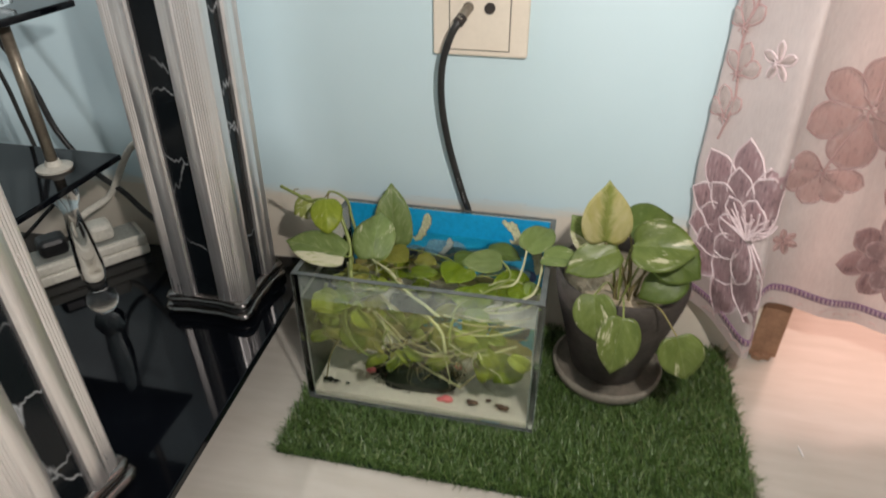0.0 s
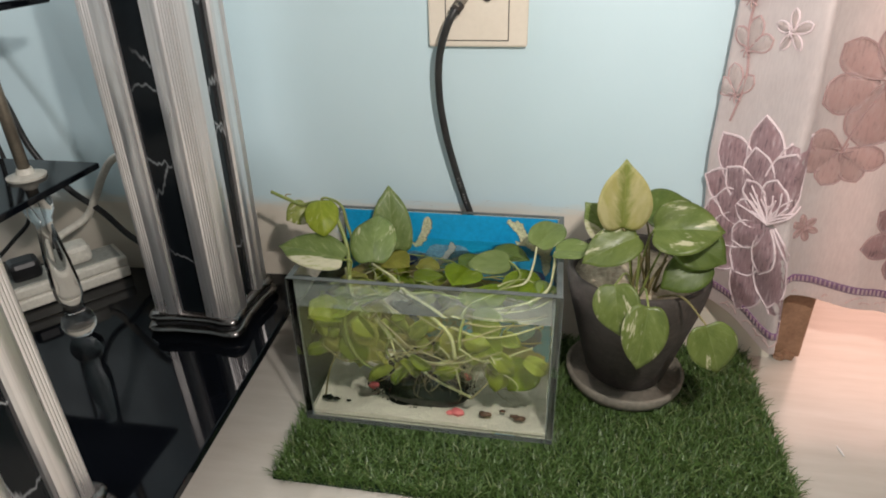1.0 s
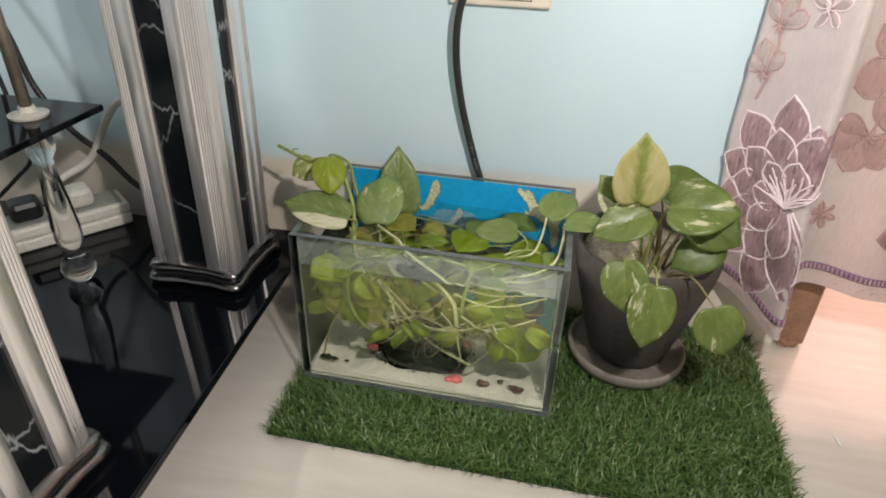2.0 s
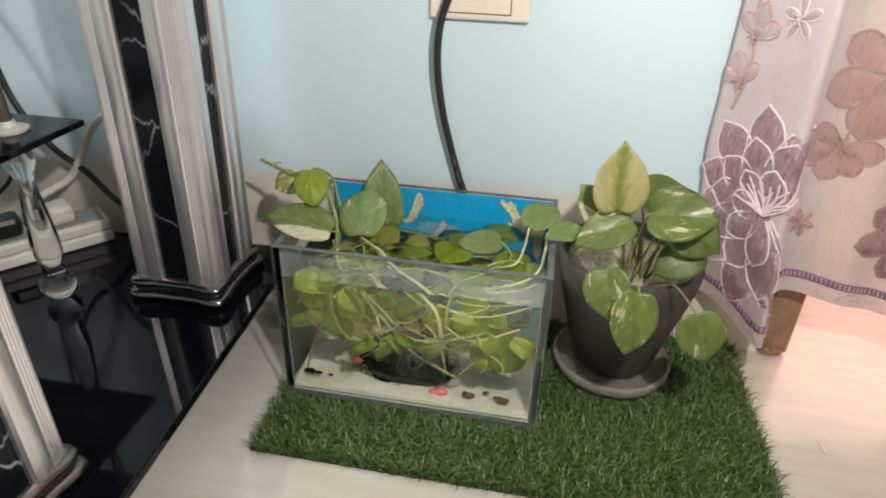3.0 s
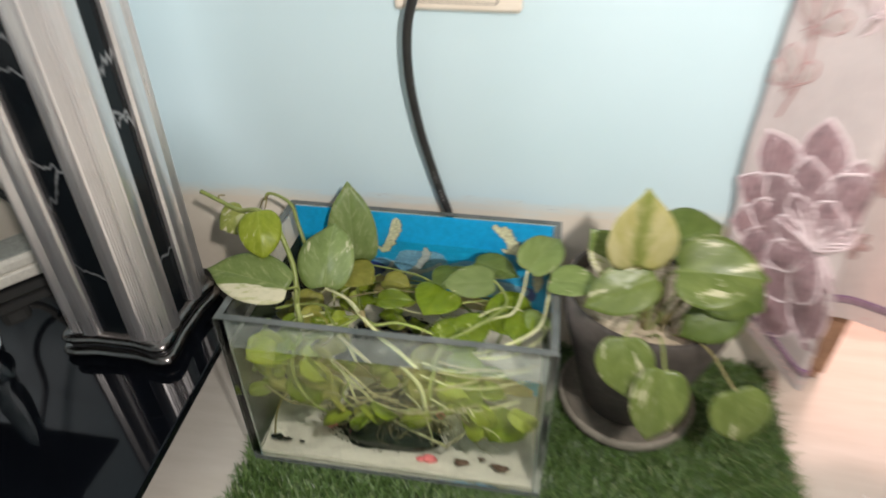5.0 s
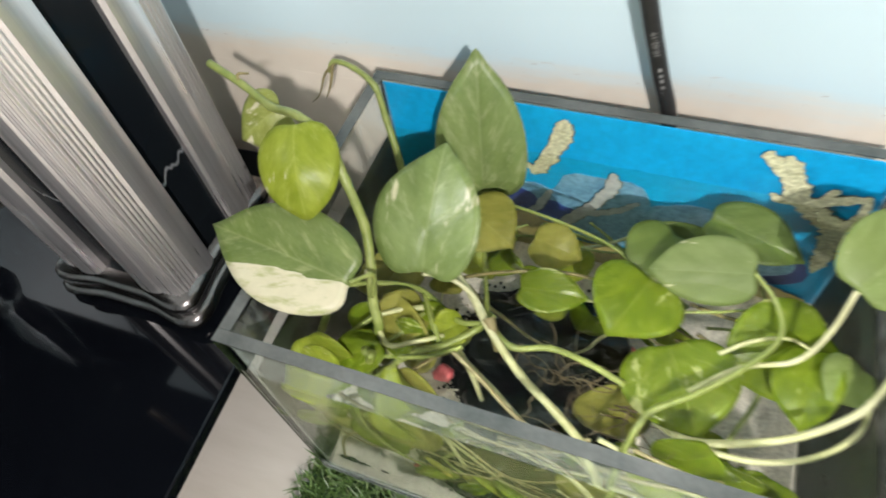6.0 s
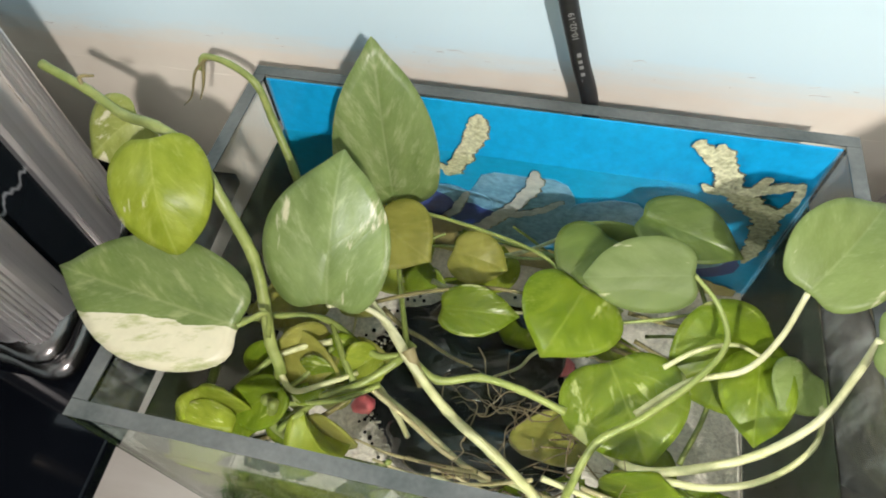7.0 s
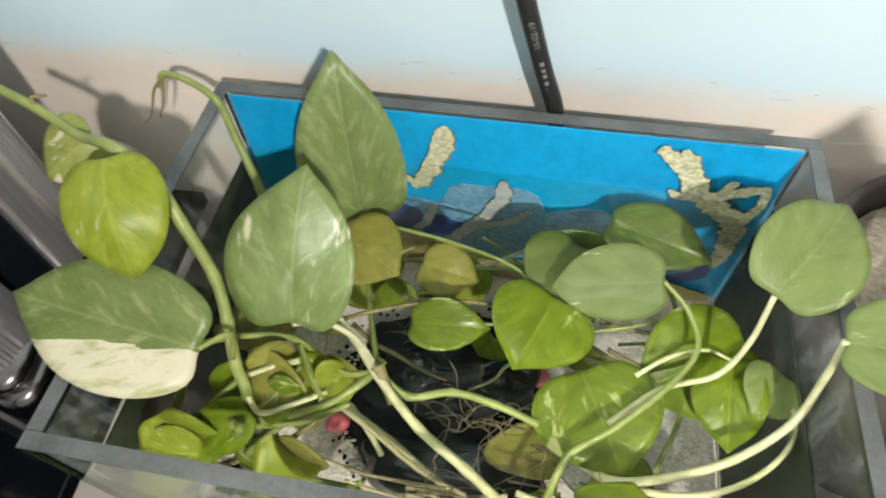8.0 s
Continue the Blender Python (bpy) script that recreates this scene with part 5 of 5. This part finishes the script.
    for _ in range(16):
        x = rng.uniform(0.17, 0.235)
        pts = [(x, rng.uniform(0.03, 0.07), 0.150)]
        for _ in range(4):
            pts.append((pts[-1][0] + rng.uniform(-0.02, 0.02), pts[-1][1] + rng.uniform(-0.012, 0.008), pts[-1][2] - rng.uniform(0.010, 0.024)))
        pts = [(q[0], max(q[1], 0.012), max(q[2], 0.045)) for q in pts]
        plant_stem(e, pts, 0.0007, 0.0002, M_ROOT, 0, "root")


tank_plants()

# ---- the potted plant ----


def potted_plant():
    c = Vector((0.391, 0.139, 0))
    ob = thing("flower_pot", c, "dark clay flower pot standing in a saucer", "flower pot")
    profile = [(0.010, 0.030), (0.046, 0.030), (0.050, 0.034), (0.060, 0.070), (0.070, 0.110), (0.078, 0.140), (0.0815, 0.155), (0.0838, 0.168), (0.0848, 0.178), (0.0840, 0.185), (0.0812, 0.1885), (0.0782, 0.186), (0.0765, 0.180), (0.0755, 0.160), (0.074, 0.150), (0.010, 0.150)]
    part("pot_wall", lathe(profile, 56, 0.02), M_POT, ob, smooth=True)
    soil = lathe([(0.001, 0.1765), (0.03, 0.1755), (0.055, 0.173), (0.0745, 0.170), (0.0747, 0.152), (0.001, 0.152)], 40)
    for v in soil.verts:
        v.co.z += 0.004 * noise.noise(v.co * 70)
    part("soil", soil, M_SOIL, ob, "dry pale brown soil", True)
    saucer = thing("plant_saucer", c, "round dusty clay saucer on the grass mat", "saucer")
    part("dish", lathe([(0.010, 0.0135), (0.058, 0.0135), (0.070, 0.016), (0.0740, 0.024), (0.0750, 0.033), (0.0715, 0.035), (0.069, 0.032), (0.065, 0.0272), (0.010, 0.0270)], 56, 0.015), M_SAUCER, saucer, smooth=True)
    p = thing("pothos_plant", (0, 0, 0), "bushy variegated pothos growing in the clay pot", "plant")
    rows = [((0.357, 0.056, 0.274), (0.352, 0.050, 0.352), (0.0, -0.93, 0.35), 0.054, M_LEAFYELLOW, "yellow leaf with a green middle", 0.16, 0.03),
            ((0.355, 0.085, 0.250), (0.318, 0.080, 0.291), (-0.2, -0.8, 0.5), 0.042, M_LEAFHALF, "green leaf with a cream edge", 0.1, 0.06),
            ((0.373, 0.056, 0.266), (0.317, 0.040, 0.239), (0.0, -0.66, 0.75), 0.044, M_LEAFSPLASH, "", 0.12, 0.06),
            ((0.384, 0.095, 0.272), (0.434, 0.115, 0.284), (0.0, -0.45, 0.9), 0.054, M_LEAFDARK, "", 0.1, 0.06),
            ((0.388, 0.054, 0.276), (0.455, 0.044, 0.283), (0.05, -0.62, 0.78), 0.062, M_LEAFSPLASH, "large green leaf with a cream fleck", 0.1, 0.05),
            ((0.417, 0.072, 0.262), (0.466, 0.056, 0.240), (0.1, -0.80, 0.55), 0.054, M_LEAFDARK, "", 0.1, 0.06),
            ((0.448, 0.064, 0.238), (0.402, 0.050, 0.208), (0.0, -0.75, 0.65), 0.044, M_LEAFDARK, "", -0.1, 0.06),
            ((0.352, 0.022, 0.226), (0.360, 0.000, 0.177), (-0.20, -0.85, 0.50), 0.048, M_LEAFSPLASH, "green leaf with white flecks hanging over the pot", 0.12, 0.06),
            ((0.384, 0.000, 0.216), (0.378, -0.022, 0.152), (0.05, -0.92, 0.38), 0.046, M_LEAFSPLASH, "hanging leaf splashed with white", 0.10, 0.04),
            ((0.444, 0.008, 0.194), (0.462, -0.004, 0.144), (0.05, -0.90, 0.42), 0.050, M_LEAFSPLASH, "hanging round leaf with a white edge", 0.10, 0.05)]
    root = Vector((0.392, 0.105, 0.164))
    for k, (base, tip, nrm, w, m, label, cup, bend) in enumerate(rows):
        plant_leaf(p, base, tip, nrm, w, m, label, cup=cup, bend=bend)
        b = Vector(base)
        start = root + Vector((0.010 * math.cos(2.1 * k), 0.010 * math.sin(2.1 * k), -0.004))
        mid = start.lerp(b, 0.55) + Vector((0, 0, 0.020))
        plant_stem(p, [tuple(start), tuple(mid), tuple(b)], 0.0024, 0.0016, M_STEM if k % 3 else M_STEMBROWN)
    for k in range(5):
        a = 1.3 * k
        plant_stem(p, [(0.392 + 0.012 * math.cos(a), 0.105 + 0.012 * math.sin(a), 0.160), (0.392 + 0.016 * math.cos(a), 0.100 + 0.014 * math.sin(a), 0.195), (0.394 + 0.020 * math.cos(a + 0.4), 0.092 + 0.016 * math.sin(a), 0.228)], 0.0032, 0.0022, M_STEMBROWN, 0.15, "woody_stem")


potted_plant()

# ---- the curtain ----
PLAN = smooth_line([(0.487, 0.2135, 0), (0.510, 0.185, 0), (0.534, 0.150, 0), (0.5555, 0.122, 0), (0.566, 0.140, 0), (0.580, 0.185, 0), (0.612, 0.196, 0), (0.66, 0.184, 0), (0.70, 0.190, 0), (0.75, 0.175, 0), (0.80, 0.197, 0), (0.86, 0.170, 0), (0.93, 0.196, 0), (1.0, 0.17, 0), (1.08, 0.197, 0), (1.18, 0.18, 0), (1.3, 0.195, 0), (1.42, 0.18, 0)], 10)
LENGTHS = [0.0]
for p, q in zip(PLAN, PLAN[1:]):
    LENGTHS.append(LENGTHS[-1] + (q - p).length)


def on_curtain(s, z, out=0.0):
    """The place on the cloth s metres along it and at height z, moved out of it towards the room."""
    s = min(max(s, 0.0), LENGTHS[-1] - 1e-5)
    k = next(i for i in range(len(LENGTHS) - 1) if LENGTHS[i + 1] > s)
    t = (s - LENGTHS[k]) / (LENGTHS[k + 1] - LENGTHS[k])
    p = PLAN[k].lerp(PLAN[k + 1], t)
    way = (PLAN[k + 1] - PLAN[k]).normalized()
    off = Vector((way.y, -way.x, 0))
    lean = -0.105 * (z - 0.1) * max(0.0, 1 - max(0, s - 0.25) / 0.8) * max(0, 1 - 0.5 * max(0, z - 0.5))
    lean += 0.12 * max(0.0, min(z, 0.7) - 0.30) * max(0.0, 1 - s / 0.3)
    ripple = 0.003 * noise.noise((9 * s, 4 * z, 1.0))
    return Vector((p.x + lean, p.y, z)) + off * (out + ripple)


def hem(s):
    return 0.108 - 0.026 * math.exp(-((s - 0.118) / 0.05) ** 2) - 0.010 * min(1, max(0, s - 0.2) / 0.12) + 0.020 * min(1, max(0, s - 0.15) / 0.05) * max(0.3, 1 - max(0, s - 0.2) / 0.35)


def cloth_strip(s0, s1, low, high, out, thick, ns, nz, power=1.0):
    rings = []
    for i in range(ns + 1):
        s = s0 + (s1 - s0) * i / ns
        a, b = low(s), high(s)
        front = [on_curtain(s, a + (b - a) * (j / nz) ** power, out + thick) for j in range(nz + 1)]
        back = [on_curtain(s, a + (b - a) * (j / nz) ** power, out) for j in range(nz, -1, -1)]
        rings.append(front + back)
    return skin(rings)


def petal(cs, cz, angle, length, width, out, n=7, m=5):
    """A raised embroidered petal on the cloth, and the line of its edge."""
    front, edge = [], []
    ca, sa = math.cos(angle), math.sin(angle)
    for i in range(n + 1):
        t = i / n
        w = 0.5 * width * (0.25 + 0.75 * math.sin(0.5 * math.pi * min(1, t / 0.62))) * math.sqrt(max(0.004, 1 - max(0, (t - 0.55) / 0.45) ** 2))
        row = []
        for j in range(m + 1):
            v = 2 * j / m - 1
            a, b = t * length, v * w
            row.append(on_curtain(cs + a * ca - b * sa, cz + a * sa + b * ca, out + 0.0016 * (1 - v * v)))
        front.append(row)
    bm = skin(front, closed=False)
    bmesh.ops.solidify(bm, geom=bm.faces[:], thickness=0.0006)
    edge = [r[0] for r in front] + [r[-1] for r in reversed(front)]
    return bm, edge


def beaded(edge):
    """The line of a cord sewn along an edge, a little unsteady."""
    return [tuple(q + Vector((0.0008 * noise.noise(300 * q), 0.0, 0.0008 * noise.noise(300 * q + Vector((9, 0, 0)))))) for q in edge]


def curtain():
    ob = thing("curtain", (0, 0, 0), "silvery pink satin curtain with purple embroidered flowers", "curtain")
    part("cloth", cloth_strip(0.0, LENGTHS[-1] - 0.001, hem, lambda s: 2.0, 0.0, 0.0008, 260, 44, 2.2), M_CURTAIN, ob, smooth=True)
    part("ribbon", cloth_strip(0.0, LENGTHS[-1] - 0.001, lambda s: hem(s) + 0.021, lambda s: hem(s) + 0.031, 0.0009, 0.0008, 260, 2), M_RIBBON, ob, "purple woven ribbon along the hem", True)
    lace = bmesh.new()
    stitch = bmesh.new()
    rng = random.Random(8)
    s = 0.004
    while s < 0.62:
        skin([[on_curtain(s + d, hem(s) + 0.0225 + lift, o) for d, o in ((0, 0.0019), (0.0022, 0.0019), (0.0022, 0.0026), (0, 0.0026))] for lift in (0, 0.007)], bm=stitch)
        if rng.random() < 0.35:
            w = rng.uniform(0.006, 0.016)
            z0, z1 = rng.uniform(0.004, 0.014), rng.uniform(0.004, 0.014)
            tube([tuple(on_curtain(s + w * t, hem(s) + z0 + (z1 - z0) * t + 0.003 * math.sin(3 * t), 0.0012)) for t in (0, 0.3, 0.6, 1)], 0.0011, 0.0005, 5, 3, bm=lace)
        s += 0.0052
    tagged(part("ribbon_stitch", stitch, M_PETAL, ob, "paler woven blocks in the ribbon"), kind="stuff")
    tagged(part("hem_lace", lace, M_PETALPINK, ob, "pale embroidered hem edge"), kind="stuff")
    rng = random.Random(21)

    def flower(cs, cz, size, petals, spread, turn, material, cord_material, rings=1, narrow=0.55):
        for i in range(7):
            a = turn + 0.9 * i
            mid = on_curtain(cs + 0.12 * size * math.cos(a), cz + 0.12 * size * math.sin(a), 0.0052)
            end = on_curtain(cs + 0.30 * size * math.cos(a + 0.3), cz + 0.30 * size * math.sin(a + 0.3), 0.0046)
            part("stamen", tube([tuple(on_curtain(cs, cz, 0.004)), tuple(mid), tuple(end)], 0.0007, sides=5, steps=3), cord_material, ob)
        for ring in range(rings):
            reach = size * (1 - 0.28 * ring)
            for i in range(petals):
                a = turn + spread * (i / (petals - 1) - 0.5) + 0.12 * ring
                length = reach * rng.uniform(0.85, 1.1)
                gap = size * (0.10 if rings == 1 else 0.16 * (1 - ring))
                bm, edge = petal(cs + gap * math.cos(a), cz + gap * math.sin(a), a, length, length * narrow, 0.0012 + 0.0009 * ring)
                part("petal", bm, material, ob, "", True)
                part("petal_edge", tube([tuple(q) for q in edge], 0.0010, sides=5, steps=2), cord_material, ob)

    # the half lotus on the turned fold
    def lotus(cs, cz):
        for ring, (count, reach) in enumerate(((8, 0.098), (7, 0.074), (5, 0.046))):
            for i in range(count):
                a = radians(72 + 6 * ring + (214 - 16 * ring) * i / (count - 1))
                length = reach * (1.0 + 0.30 * max(0, -math.sin(a)) + 0.16 * max(0, math.sin(a))) * rng.uniform(0.92, 1.06)
                length = min(length, (cs - 0.004) / max(0.05, -math.cos(a)))
                gap = 0.004
                bm, edge = petal(cs + gap * math.cos(a), cz + gap * math.sin(a), a, length, (0.052, 0.044, 0.032)[ring], 0.0012 + 0.0010 * ring)
                part("petal", bm, M_PETAL, ob, "", True)
                part("petal_edge", tube(beaded(edge), 0.0012, sides=5, steps=2, knots=0.35), M_CORD, ob)
        for i in range(26):
            a = radians(rng.uniform(20, 165))
            reach = rng.uniform(0.018, 0.046)
            bow = a + rng.uniform(-0.5, 0.5)
            pts = [on_curtain(cs + t * reach * math.cos(a + (bow - a) * t), cz + t * reach * math.sin(a + (bow - a) * t), 0.0052) for t in (0, 0.35, 0.7, 1.0)]
            part("stamen", tube([tuple(q) for q in pts], 0.0010, sides=5, steps=3), M_CORD, ob)

    lotus(0.094, 0.250)
    for cs, cz, size, turn in ((0.022, 0.38, 0.03, 1.9), (0.026, 0.43, 0.03, 1.4), (0.020, 0.48, 0.03, 1.8), (0.024, 0.54, 0.035, 1.3), (0.02, 0.60, 0.035, 1.7)):
        flower(cs, cz, size, 3, 1.9, turn, M_PETALPALE, M_CORDDARK, 1, 0.62)
    flower(0.078, 0.455, 0.020, 5, 5.0, 0.4, M_CURTAIN, M_CORD, 1, 0.5)
    # blossoms of the hanging side
    flower(0.336, 0.212, 0.058, 8, 5.4, 0.6, M_PETALROSE, M_CORDDARK, 3, 0.62)
    flower(0.262, 0.400, 0.062, 6, 5.3, 0.9, M_PETALPINK, M_CORDDARK, 1, 0.75)
    flower(0.232, 0.320, 0.040, 5, 3.4, -1.9, M_PETALPINK, M_CORDDARK, 1, 0.75)
    flower(0.205, 0.222, 0.017, 6, 5.2, 0.2, M_PETALPINK, M_CORDDARK, 1, 0.5)
    flower(0.345, 0.330, 0.050, 5, 5.0, 0.2, M_PETALPINK, M_CORDDARK, 1, 0.75)
    flower(0.420, 0.270, 0.070, 8, 5.4, 1.6, M_PETALROSE, M_CORDDARK, 3, 0.62)
    flower(0.40, 0.46, 0.06, 6, 5.3, 0.2, M_PETALPINK, M_CORDDARK, 1, 0.75)
    flower(0.30, 0.53, 0.06, 6, 5.3, 1.3, M_PETALPINK, M_CORDDARK, 1, 0.75)
    for pts in ([(0.232, 0.32), (0.245, 0.36), (0.262, 0.40), (0.268, 0.46), (0.255, 0.54), (0.262, 0.62)], [(0.262, 0.40), (0.300, 0.37), (0.345, 0.33), (0.38, 0.34)], [(0.336, 0.212), (0.335, 0.27), (0.345, 0.33)], [(0.020, 0.35), (0.030, 0.40), (0.020, 0.46), (0.030, 0.52), (0.018, 0.60)]):
        line = smooth_line([(s, 0, z) for s, z in pts], 5)
        part("vine_cord", tube([tuple(on_curtain(q.x, q.z, 0.0018)) for q in line], 0.0013, sides=5, steps=2), M_CORDDARK, ob)
    part("rail", tube([(0.40, 0.19, 2.005), (0.9, 0.19, 2.005), (1.46, 0.19, 2.005)], 0.009), M_SILVER, ob)


curtain()


def scrap():
    """A thin white sliver lying on the floor."""
    bm = skin([[(-0.0011, -0.008, 0.0), (0.0008, -0.008, 0.0), (0.0008, -0.008, 0.0006), (-0.0011, -0.008, 0.0006)], [(-0.0016, 0.0, 0.0), (0.0012, 0.0, 0.0), (0.0012, 0.0, 0.0010), (-0.0016, 0.0, 0.0010)], [(-0.0006, 0.009, 0.0), (0.0006, 0.009, 0.0), (0.0006, 0.009, 0.0005), (-0.0006, 0.009, 0.0005)]])
    ob = tagged(part("paper_scrap", bm, M_CEIL), "thin white paper sliver lying on the floor", "paper scrap")
    ob.matrix_basis = pose(0.634, 0.055, 0.0005, 0, 0, 8)


scrap()
